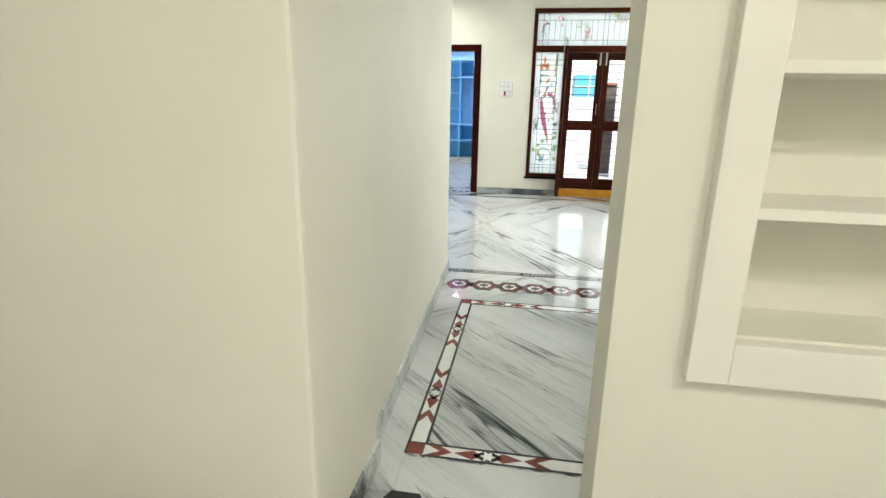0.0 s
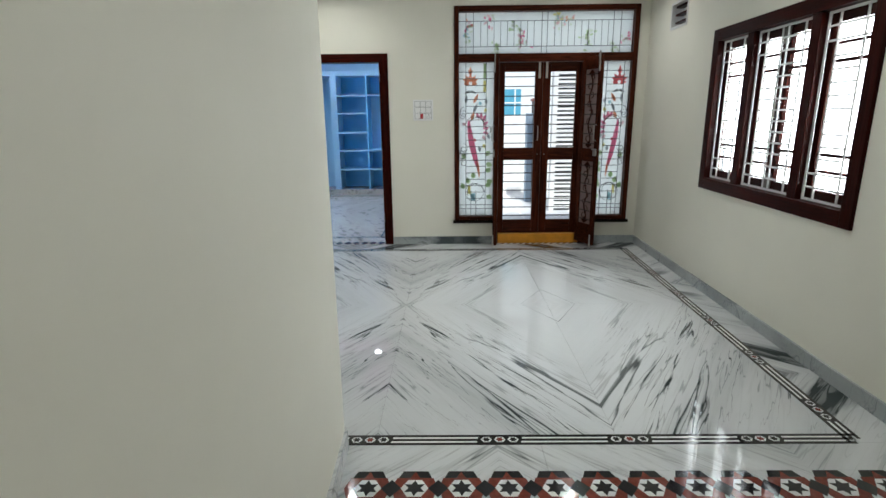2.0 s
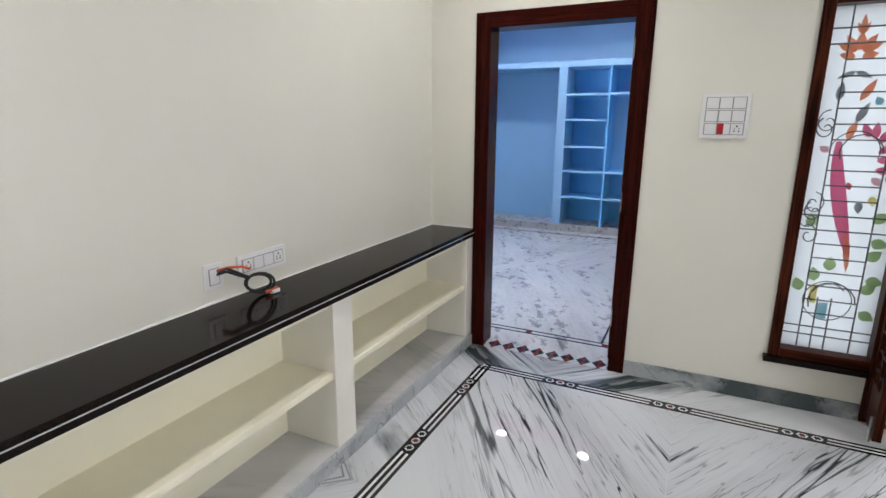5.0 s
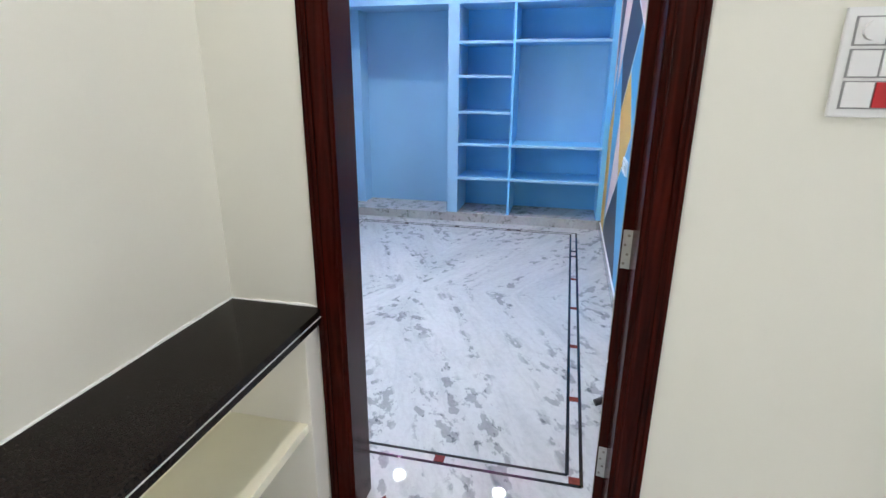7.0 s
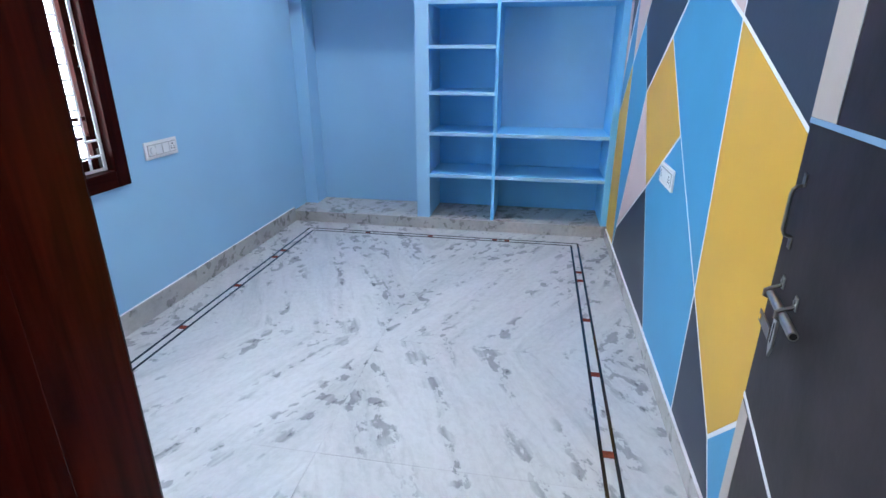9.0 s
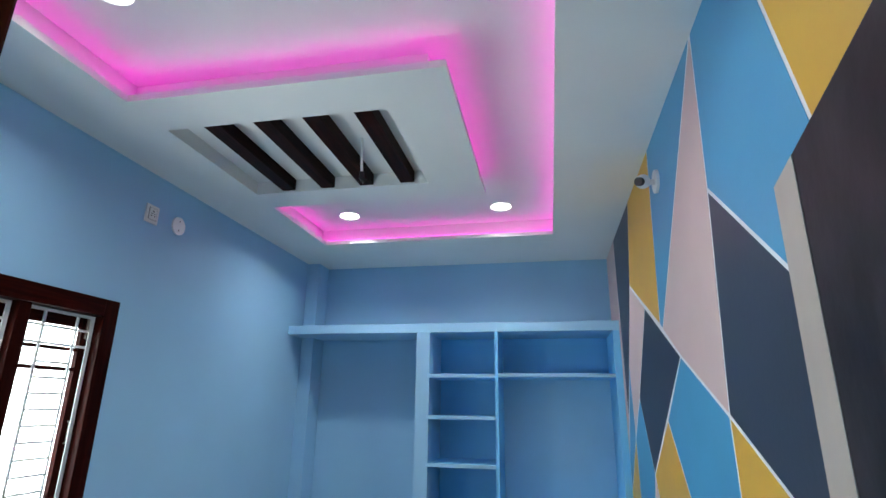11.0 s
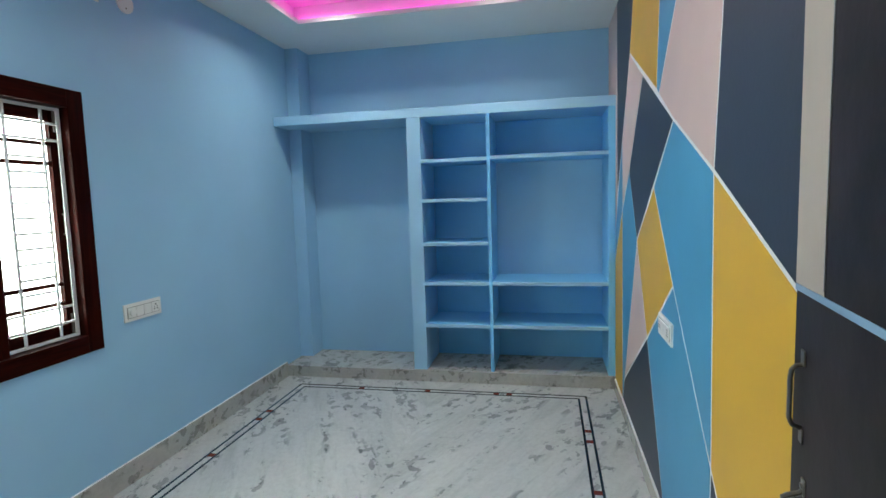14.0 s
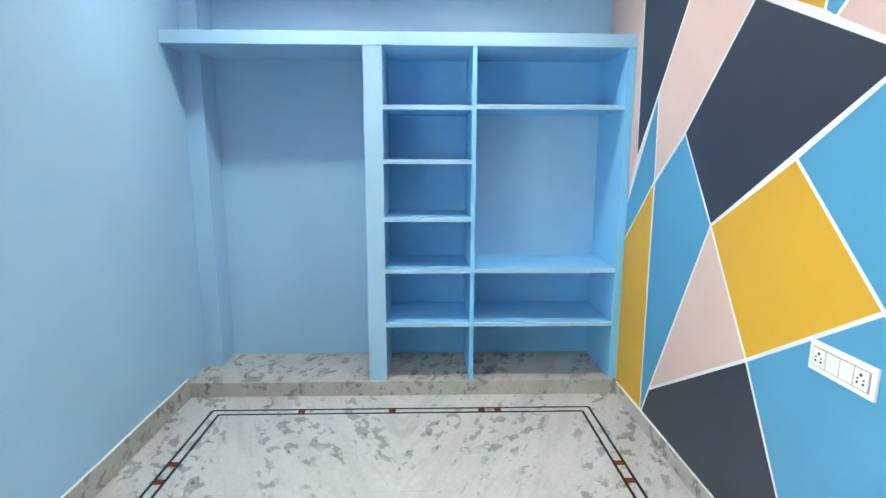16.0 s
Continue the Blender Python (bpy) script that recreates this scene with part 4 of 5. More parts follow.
def leaf(parent_label, x0, x1, y0, y1, z0, z1, stile, panes, kind_name, bars=True, carved=False, hand=1):
    """One door leaf in its own frame: stiles, rails, glass and bars."""
    d = thing(kind_name, ((x0 + x1) / 2, (y0 + y1) / 2, z0), parent_label, "door", "entrance door leaves", "structure")
    sl_, sr_ = stile
    for a, b in ((x0, x0 + sl_), (x1 - sr_, x1)):
        part("stile", box(B(), a, b, y0, y1, z0, z1, 0.003), WOOD_MAIN, d)
    edges = [z0] + [v for p in panes for v in p] + [z1]
    for lo, hi in zip(edges[0::2], edges[1::2]):
        part("rail", box(B(), x0 + sl_, x1 - sr_, y0 + 0.001, y1 - 0.001, lo, hi, 0.003), WOOD_MAIN_X, d)
    ym = (y0 + y1) / 2
    for lo, hi in panes:
        g = part("pane", box(B(), x0 + sl_, x1 - sr_, ym, ym + 0.004, lo, hi), REFLECTION_GLASS if carved else GLASS, d)
        g.visible_shadow = False
        n = max(2, round((hi - lo) / 0.098))
        bars_h(d, x0 + sl_, x1 - sr_, [lo + (hi - lo) * (i + 0.5) / n for i in range(n)], ym - 0.010, 0.0055, BAR_DARK)
        if carved:
            cx = (x0 + x1) / 2
            # scrolled vine carving, leaf by leaf up a wavy stem
            part("carving", tube(B(), [(cx + 0.022 * math.sin(k * 0.7), ym - 0.008, lo + 0.03 + (hi - lo - 0.06) * k / 24) for k in range(25)], 0.007, 6), WOOD_MAIN, d)
            for k in range(8):
                z, h = lo + (hi - lo) * (k + 0.8) / 9, 1 if k % 2 else -1
                part("carving", tube(B(), [(cx + h * (0.012 + 0.034 * math.sin(q)), ym - 0.009, z + 0.03 * (1 - math.cos(q))) for q in [0.32 * j for j in range(13)]], 0.0045, 5), WOOD_MAIN, d)
            for z in (lo + 0.035, hi - 0.045):
                part("carving", prism(B(), [(cx - 0.045, z), (cx, z + 0.04), (cx + 0.045, z), (cx, z - 0.03)], ym - 0.014, ym + 0.016, "y"), WOOD_MAIN, d)
    return d


SP = [(0.27, 0.965), (1.105, 1.93)]
d1 = leaf("closed glazed wooden door leaf with horizontal steel bars", 0.464, 0.944, 8.318, 8.356, 0.112, 2.028, (0.06, 0.085), SP, "glazed_door_leaf")
d2 = leaf("closed glazed wooden door leaf with horizontal steel bars", 0.946, 1.403, 8.318, 8.356, 0.112, 2.028, (0.085, 0.09), SP, "glazed_door_leaf")
for d, x in ((d1, 0.905), (d2, 0.985)):
    part("tower_bolt", box(B(), x - 0.012, x + 0.012, 8.306, 8.318, 1.86, 2.06, 0.003), STEEL, d, "steel tower bolt")
    part("screw", disc(B(), (x, 8.316, 1.03), 0.005, 0.006, "Y", 8), STEEL, d)
hd = part("handle", tube(B(), [(0.90, 8.318, 1.34), (0.90, 8.285, 1.335), (0.90, 8.28, 1.31), (0.90, 8.28, 1.22), (0.90, 8.285, 1.195), (0.90, 8.318, 1.19)], 0.006), STEEL, d1, "steel pull handle")
# inner pair standing open into the hall
for hxx, rot, wid in ((0.452, -96.0, 0.28), (1.385, -67.0, 0.315)):
    PLACE[0] = pose(hxx, 8.236, 0, 0, 0, rot)
    y0, y1 = -0.036, 0.0
    dl = leaf("narrow open wooden door leaf with carved glazed panels", 0.0, wid, y0, y1, 0.045, 2.06, (0.05, 0.05), SP, "open_door_leaf", carved=True)
    part("latch", box(B(), wid - 0.05, wid, y0 - 0.014, y0, 1.03, 1.09, 0.003), STEEL, dl, "steel latch")
    part("latch", rod(B(), (wid - 0.07, y0 - 0.012, 1.10), (wid + 0.01, y0 - 0.012, 1.10), 0.006), STEEL, dl, "steel latch")
    part("tower_bolt", box(B(), wid - 0.03, wid - 0.01, y0 - 0.012, y0, 1.90, 2.10, 0.003), STEEL, dl, "steel tower bolt")
    part("foot_bolt", rod(B(), (wid - 0.02, y0 - 0.010, 0.03), (wid - 0.02, y0 - 0.010, 0.16), 0.008), STEEL, dl, "steel foot bolt")
    part("handle", tube(B(), [(wid - 0.025, y0, 1.36), (wid - 0.025, y0 - 0.03, 1.35), (wid - 0.025, y0 - 0.03, 1.20), (wid - 0.025, y0, 1.19)], 0.005), STEEL, dl, "steel pull handle")
PLACE[0] = IDENT


# ---- windows ----
def window(name, m, width, z0, z1, cols, label, depth=0.085):
    """Local x runs along the wall, y outward, z up. cols: (x0, x1) of each light."""
    PLACE[0] = m
    win = thing(name, (width / 2, 0, z0), label, "window", kind="structure")
    F = 0.09
    for a, b in ((0, F), (width - F, width)):
        part("window_frame", box(B(), a, b, -0.018, depth, z0, z1, 0.004), WOOD_RED, win)
    for a, b in ((z0, z0 + F), (z1 - F, z1)):
        part("window_frame", box(B(), F, width - F, -0.018, depth, a, b, 0.004), WOOD_RED_Y, win)
    for (a0, a1), (b0, b1) in zip(cols, cols[1:]):
        part("mullion", box(B(), a1, b0, -0.008, depth, z0 + F, z1 - F, 0.004), WOOD_RED, win)
    for a, b in cols:
        zz0, zz1 = z0 + F, z1 - F
        n = 2 if b - a > 0.55 else 1
        for k in range(n):
            s0, s1 = a + (b - a) * k / n, a + (b - a) * (k + 1) / n
            sw = 0.05
            sash = part("sash", box(B(), s0, s0 + sw, 0.048, 0.076, zz0, zz1, 0.003), WOOD_RED, win)
            part("sash_stile", box(B(), s1 - sw, s1, 0.048, 0.076, zz0, zz1, 0.003), WOOD_RED, sash)
            for lo, hi in ((zz0, zz0 + 0.07), (zz1 - 0.07, zz1), (zz0 + 0.17, zz0 + 0.188), (zz0 + 0.265, zz0 + 0.285), (zz1 - 0.285, zz1 - 0.265), (zz1 - 0.188, zz1 - 0.17)):
                part("sash_rail", box(B(), s0 + sw, s1 - sw, 0.050, 0.074, lo, hi, 0.003), WOOD_RED_Y, sash)
            p = part("pane", box(B(), s0 + sw, s1 - sw, 0.060, 0.064, zz0 + 0.07, zz1 - 0.07), GLASS, sash)
            p.visible_shadow = False
            hx_ = s1 - 0.022 if k == 0 else s0 + 0.022
            part("sash_latch", tube(B(), [(hx_, 0.048, (z0 + z1) / 2 + 0.05), (hx_, 0.036, (z0 + z1) / 2 + 0.045), (hx_, 0.036, (z0 + z1) / 2 - 0.045), (hx_, 0.048, (z0 + z1) / 2 - 0.05)], 0.005, 6), STEEL, sash, "steel sash handle")
            for zt in (zz0 + 0.07, zz1 - 0.07):
                part("sash_bolt", box(B(), hx_ - 0.009, hx_ + 0.009, 0.040, 0.048, zt - 0.05, zt + 0.05, 0.002), STEEL_DARK, sash, "steel tower bolt")
        # white bar grille on the room side
        gy = 0.03
        gr = part("grille", box(B(), a + 0.006, a + 0.026, gy - 0.003, gy + 0.003, zz0 + 0.005, zz1 - 0.005), BAR_WHITE, win, "white enamelled steel grille")
        part("flat_bar", box(B(), b - 0.026, b - 0.006, gy - 0.003, gy + 0.003, zz0 + 0.005, zz1 - 0.005), BAR_WHITE, gr)
        part("flat_bar", box(B(), a + 0.026, b - 0.026, gy - 0.003, gy + 0.003, zz0 + 0.005, zz0 + 0.02), BAR_WHITE, gr)
        part("flat_bar", box(B(), a + 0.026, b - 0.026, gy - 0.003, gy + 0.003, zz1 - 0.02, zz1 - 0.005), BAR_WHITE, gr)
        vs = [a + 0.105, b - 0.105] + ([(a + b) / 2 - 0.03, (a + b) / 2 + 0.03] if n == 2 else [])
        for x in vs:
            part("bar", rod(B(), (x, gy, zz0 + 0.02), (x, gy, zz1 - 0.02), 0.007, 6), BAR_WHITE, gr)
        m = max(2, round((zz1 - zz0 - 0.50) / 0.0755))
        for k in range(m + 1):
            z = zz0 + 0.25 + (zz1 - zz0 - 0.50) * k / m
            part("bar", rod(B(), (a + 0.105, gy, z), (b - 0.105, gy, z), 0.006, 6), BAR_WHITE, gr)
        for z in (zz0 + 0.085, zz0 + 0.165, zz1 - 0.165, zz1 - 0.085):
            part("bar", rod(B(), (a + 0.026, gy, z), (b - 0.026, gy, z), 0.0062, 6), BAR_WHITE, gr)
    PLACE[0] = IDENT
    return win


W = WIN_H[1] - WIN_H[0]
window("window_hall", RWALL @ pose(0, WIN_H[1], 0, 0, 0, -90), W, WIN_H[2], WIN_H[3], [(0.09, 0.50), (0.585, 1.195), (1.28, W - 0.09)],
       "dark red-brown wooden window with white bar grilles")
W = WIN_B[1] - WIN_B[0]
window("window_bedroom", pose(LX, WIN_B[0], 0, 0, 0, 90), W, WIN_B[2], WIN_B[3], [(0.09, 0.69), (0.75, W - 0.09)],
       "dark red-brown wooden bedroom window with white bar grille")
PLACE[0] = RWALL
vent = thing("ventilator", (0, 2.69, 2.24), "small louvred ventilator opening high in the wall", "vent", kind="structure")
for a, b, lo, hi in ((VENT[0], VENT[0] + 0.02, VENT[2], VENT[3]), (VENT[1] - 0.02, VENT[1], VENT[2], VENT[3]), (VENT[0] + 0.02, VENT[1] - 0.02, VENT[2], VENT[2] + 0.02), (VENT[0] + 0.02, VENT[1] - 0.02, VENT[3] - 0.02, VENT[3])):
    part("vent_frame", box(B(), -0.008, 0.12, a, b, lo, hi, 0.002), BAR_WHITE, vent)
for k in range(3):
    z = VENT[2] + 0.055 + 0.07 * k
    part("louvre", box(B(), 0.03, 0.10, VENT[0] + 0.02, VENT[1] - 0.02, z, z + 0.018, 0.002), WOOD_RED_Y, vent)
PLACE[0] = IDENT


# ---- hall things ----
# ledge of black granite over cream shelves on a marble plinth
LXW = -2.086
ledge = thing("display_ledge", (-1.93, 6.9, 0), "cream plastered wall shelves on a marble plinth", "shelf unit")
part("plinth", box(B(), LXW, -1.785, 5.48, Y_WALL, 0, 0.075, 0.003), MARBLE_PLINTH, ledge, "grey veined marble plinth")
for k in range(10):
    a, b = 5.47 + 0.278 * k, min(5.47 + 0.278 * (k + 1), Y_WALL)
    part("facing_tile", box(B(), -1.785, -1.768 + 0.0012 * (k % 2), a + 0.0008, b - 0.0008, 0, 0.072, 0.002), MARBLE_BASE, ledge, "grey veined marble facing")
for a, b in ((5.48, 5.59), (6.77, 6.905), (8.17, Y_WALL)):
    part("upright", box(B(), LXW, -1.787, a, b, 0.075, 0.762, 0.004), NICHE_WHITE, ledge, "white painted upright")
for a, b in ((5.59, 6.77), (6.905, 8.17)):
    part("shelf", box(B(), LXW, -1.80, a, b, 0.405, 0.437, 0.004), WHITE_CREAM, ledge)
# paler cream sheets over the wall stand in for light bounced into the cubbies
for a, b, lo, hi in ((5.59, 6.77, 0.437, 0.728), (6.905, 8.17, 0.437, 0.728), (5.59, 6.77, 0.075, 0.405), (6.905, 8.17, 0.075, 0.405)):
    part("toned_back_panel", box(B(), LXW, LXW + 0.004, a, b, lo, hi), WHITE_CREAM, ledge)
part("top_beam", box(B(), LXW, -1.81, 5.59, 8.17, 0.728, 0.762, 0.003), WHITE_CREAM, ledge)


def rounded_end(x_in, x_out, y_end, y_start, r):
    pts = [(x_in, y_start), (x_in, y_end)]
    n = 8
    for k in range(n + 1):
        q = math.pi / 2 * k / n
        pts.append((x_out - r + r * math.sin(q), y_end + (y_start - 0.12 - y_end) * (1 - math.cos(q))))
    pts.append((x_out, y_start))
    return pts


part("end_shelf", prism(B(), rounded_end(LXW, -1.80, 5.19, 5.48, 0.22), 0.385, 0.413), WHITE_CREAM, ledge)
part("end_skirting", box(B(), LXW, LXW + 0.016, 5.19, 5.48, 0, 0.085, 0.002), MARBLE_BASE, ledge)
part("end_skirting", box(B(), LXW + 0.016, -1.79, 5.464, 5.478, 0, 0.085, 0.002), MARBLE_BASE, ledge)
slab = thing("granite_ledge_top", (-1.93, 6.7, 0.765), "polished black granite ledge top with a rounded end", "countertop")
part("slab", prism(B(), rounded_end(LXW, -1.765, 5.15, 5.40, 0.26)[:-1] + [(-1.765, Y_WALL), (LXW, Y_WALL)][:1] + [(LXW, Y_WALL)], 0.79, 0.812), GRANITE, slab)
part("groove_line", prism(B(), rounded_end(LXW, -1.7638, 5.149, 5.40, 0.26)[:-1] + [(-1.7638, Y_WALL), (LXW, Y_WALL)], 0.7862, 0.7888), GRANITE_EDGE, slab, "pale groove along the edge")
part("under_slab", prism(B(), rounded_end(LXW, -1.767, 5.152, 5.40, 0.26)[:-1] + [(-1.767, Y_WALL), (LXW, Y_WALL)], 0.763, 0.785), GRANITE, slab)

random.seed(11)
for horiz in (False, True):
    n, a, b = (40, 5.17, Y_WALL - 0.004) if not horiz else (9, LXW, -1.78)
    top = [(a + (b - a) * k / n, 0.815 + random.uniform(-0.002, 0.005)) for k in range(n + 1)]
    pts = [(a, 0.8125)] + top + [(b, 0.8125)]
    part("grout_line", prism(B(), pts, LXW, LXW + 0.006, "x") if not horiz else prism(B(), pts, Y_WALL - 0.006, Y_WALL, "y"), OUT_WHITE, slab, "ragged white grout along the wall")


def switch_plate(name, m, w, h, rows, label, red=None, group=""):
    """A plate on a wall: local x along, z up, y into the wall. rows: lists of module kinds."""
    PLACE[0] = m
    sw = thing(name, (0, 0, 0), label, "switch plate", group)
    part("plate", box(B(), -w / 2, w / 2, -0.012, 0, -h / 2, h / 2, 0.004), PLASTIC, sw)
    rh = (h - 0.03) / len(rows)
    for i, row in enumerate(rows):
        mw = (w - 0.04) / len(row)
        z0 = h / 2 - 0.015 - (i + 1) * rh + 0.006
        z1 = z0 + rh - 0.012
        part("surround", box(B(), -w / 2 + 0.018, w / 2 - 0.018, -0.0135, -0.011, z0 - 0.003, z1 + 0.003), PLASTIC_GREY, sw)
        for j, k in enumerate(row):
            a = -w / 2 + 0.02 + j * mw
            if k == "red":
                part("rocker", box(B(), a + 0.0012, a + mw / 2, -0.018, -0.012, z0, z1, 0.001), PLASTIC_RED, sw, "red indicator rocker")
                part("rocker", box(B(), a + mw / 2, a + mw - 0.0012, -0.017, -0.012, z0, z1, 0.001), PLASTIC, sw)
                continue
            mod = part("rocker" if k == "s" else "socket" if k == "o" else "dimmer", box(B(), a + 0.0025, a + mw - 0.0025, -0.0165, -0.012, z0, z1, 0.001), PLASTIC, sw)
            if k == "o":
                cx, cz, q = a + mw / 2, (z0 + z1) / 2, min(mw, z1 - z0)
                for dx, dz, r in ((0, 0.26, 0.09), (-0.2, 0.02, 0.055), (0.2, 0.02, 0.055), (-0.2, -0.2, 0.07), (0.2, -0.2, 0.07)):
                    part("hole", disc(B(), (cx + dx * q, -0.0168, cz + dz * q), r * q, 0.002, "Y", 10), RUBBER, mod)
            if k == "d":
                part("knob", disc(B(), (a + mw / 2, -0.021, (z0 + z1) / 2), 0.36 * min(mw, z1 - z0), 0.012, "Y", 20), PLASTIC, mod)
    PLACE[0] = IDENT
    return sw


switch_plate("switchboard", pose(-0.388, Y_WALL, 1.53), 0.222, 0.225, [["d", "s", "s"], ["s", "s", "s"], ["s", "red", "o"]], "white nine-module switchboard with one red rocker")
switch_plate("wall_socket", pose(LXW, 6.44, 0.92, 0, 0, 90), 0.085, 0.10, [["s"]], "small white wall plate with loose cables", group="plates over the ledge")
switch_plate("wall_socket", pose(LXW, 6.69, 0.925, 0, 0, 90), 0.265, 0.09, [["o", "s", "s", "o"]], "white four-module socket plate", group="plates over the ledge")
cab = thing("loose_cable", (-2.05, 6.5, 0.815), "loop of black and orange cable hanging from the plate", "cable")
for off, c, r in ((0.0, RUBBER, 0.006), (0.013, RUBBER, 0.0055)):
    loop = [(LXW + 0.085 + 0.015 * math.sin(q) + off, 6.585 - (0.066 + off / 2) * math.cos(q), 0.868 + (0.042 + off / 2) * math.sin(q + 0.5)) for q in [0.5 + 0.42 * k for k in range(17)]]
    part("wire", tube(B(), [(LXW + 0.012, 6.45, 0.925), (LXW + 0.04, 6.475, 0.935 + off)] + loop, r, 8), c, cab)
part("wire", tube(B(), [(LXW + 0.012, 6.45, 0.94), (LXW + 0.045, 6.48, 0.95), (LXW + 0.075, 6.52, 0.948), (LXW + 0.09, 6.545, 0.935)], 0.005, 8), CABLE_RED, cab, "orange insulated wire")
part("wire", tube(B(), [(LXW + 0.105, 6.60, 0.826), (LXW + 0.115, 6.63, 0.828), (LXW + 0.115, 6.655, 0.832)], 0.007, 8), CABLE_RED, cab, "orange insulated wire")
part("connector", box(B(), LXW + 0.10, LXW + 0.125, 6.62, 6.66, 0.815, 0.83, 0.003), PLASTIC, cab)

# shelved niche beside the opening
ni = thing("wall_niche_shelves", (1.15, 1.6, 0.66), "white painted shelf surround standing proud of the wall", "shelf unit")
NF0, NF1 = 1.55, 1.595
for a, b, lo, hi in ((0.452, 0.55, 0.672, 2.15), (1.75, 1.85, 0.672, 2.15), (0.55, 1.75, 0.672, 0.782), (0.55, 1.75, 2.05, 2.15)):
    part("surround", box(B(), a, b, NF0, NF1, lo, hi, 0.003), NICHE_WHITE, ni)
for z in (1.105, 1.42, 1.74):
    part("shelf", box(B(), 0.551, 1.749, NF0 + 0.004, 1.815, z - 0.015, z + 0.012, 0.003), NICHE_WHITE, ni)
part("back", box(B(), 0.55, 1.75, 1.80, 1.82, 0.79, 2.05), CREAM, ni)

# ---- bedroom things ----
sh = thing("built_in_wardrobe", (-2.08, 12.65, 0), "open blue painted built-in wardrobe shelves on a marble plinth", "wardrobe")
part("plinth", box(B(), LX, RX, 12.415, 12.93, 0, 0.10, 0.003), MARBLE_BEDBASE, sh, "beige grey marble plinth")
FYB, BK = 12.43, 12.93
part("top_slab", box(B(), LX, RX - 0.002, FYB - 0.004, BK, 2.217, 2.295, 0.004), BLUE, sh)
part("divider", box(B(), -2.315, -2.20, FYB, BK, 0.10, 2.217, 0.003), BLUE, sh, "thick blue painted upright")
# inner boards take the deepened blue for the shade between them
part("divider", box(B(), -1.655, -1.628, FYB + 0.002, BK, 0.10, 2.217, 0.002), BLUE_SHADED, sh)
part("side_panel", box(B(), -0.715, RX - 0.003, FYB + 0.001, BK, 0.10, 2.217, 0.003), BLUE_SHADED, sh)
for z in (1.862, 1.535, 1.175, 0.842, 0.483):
    part("shelf", box(B(), -2.20, -1.655, FYB + 0.005, BK, z - 0.014, z + 0.014, 0.002), BLUE_SHADED, sh)
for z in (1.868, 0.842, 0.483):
    part("shelf", box(B(), -1.628, -0.715, FYB + 0.005, BK, z - 0.014, z + 0.014, 0.002), BLUE_SHADED, sh)

# one paint throughout: thin boards' front edges toned as lit, compartment backs as shaded
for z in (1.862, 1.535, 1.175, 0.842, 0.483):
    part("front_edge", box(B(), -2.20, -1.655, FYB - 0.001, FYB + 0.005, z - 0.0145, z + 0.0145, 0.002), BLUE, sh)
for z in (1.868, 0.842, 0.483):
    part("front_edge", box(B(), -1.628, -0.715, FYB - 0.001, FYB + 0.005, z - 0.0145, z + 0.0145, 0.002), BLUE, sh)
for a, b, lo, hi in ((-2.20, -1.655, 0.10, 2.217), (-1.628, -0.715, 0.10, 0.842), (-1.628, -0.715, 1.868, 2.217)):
    part("toned_back_panel", box(B(), a, b, BK - 0.006, BK - 0.001, lo, hi), BLUE_SHADED, sh)
# back of the large compartment lightened, where more light reaches in
part("toned_back_panel", box(B(), -1.628, -0.715, BK - 0.006, BK - 0.001, 0.842, 1.868), BLUE_LIT, sh)

switch_plate("switchboard", pose(LX, 10.785, 0.957, 0, 0, 90), 0.28, 0.10, [["d", "s", "s", "o"]], "white four-module switchboard on the blue wall")
switch_plate("switchboard", pose(RX, 10.62, 0.94, 0, 0, -90), 0.26, 0.10, [["o", "s", "s", "o"]], "white four-module switchboard on the accent wall")
switch_plate("wall_socket", pose(LX, 10.605, 2.69, 0, 0, 90), 0.10, 0.11, [["o"]], "white square socket high on the blue wall")
jb = thing("round_cover_plate", (LX, 10.84, 2.695), "white round cover plate high on the blue wall", "cover plate")
part("cover", disc(B(), (LX + 0.006, 10.84, 2.695), 0.057, 0.012, "X", 28), PLASTIC, jb)
for dz in (-0.03, 0.03):
    part("screw", disc(B(), (LX + 0.0125, 10.84, 2.695 + dz), 0.005, 0.003, "X", 8), STEEL_DARK, jb)
cc = thing("security_camera", (RX, 10.62, 2.68), "small white round security camera on the accent wall", "camera")
part("base_plate", disc(B(), (RX - 0.008, 10.60, 2.69), 0.058, 0.016, "X", 28), PLASTIC, cc)
part("neck", rod(B(), (RX - 0.015, 10.60, 2.69), (RX - 0.05, 10.61, 2.69), 0.014, 12), PLASTIC, cc)
bm = B()
bmesh.ops.create_uvsphere(bm, u_segments=20, v_segments=12, radius=0.036, matrix=Matrix.Translation((RX - 0.07, 10.59, 2.69)))
hd = part("head", bm, PLASTIC, cc)
part("lens", rod(B(), (RX - 0.085, 10.565, 2.68), (RX - 0.10, 10.545, 2.672), 0.021, 16), RUBBER, hd, "black lens")

sl = thing("ceiling_slats", (-2.45, 10.55, B_LOW + 0.085), "dark wooden slats across the ceiling recess", "ceiling slats")
for cx in (-2.83, -2.56, -2.30, -2.035):
    part("slat", box(B(), cx - 0.044, cx + 0.044, SY0, SY1, B_LOW + 0.012, B_LOW + 0.085, 0.003), WOOD_SLAT, sl)
fh = thing("fan_hook", (-2.17, 10.52, B_LOW + 0.085), "bare ceiling fan hook with a taped black wire end", "fan hook")
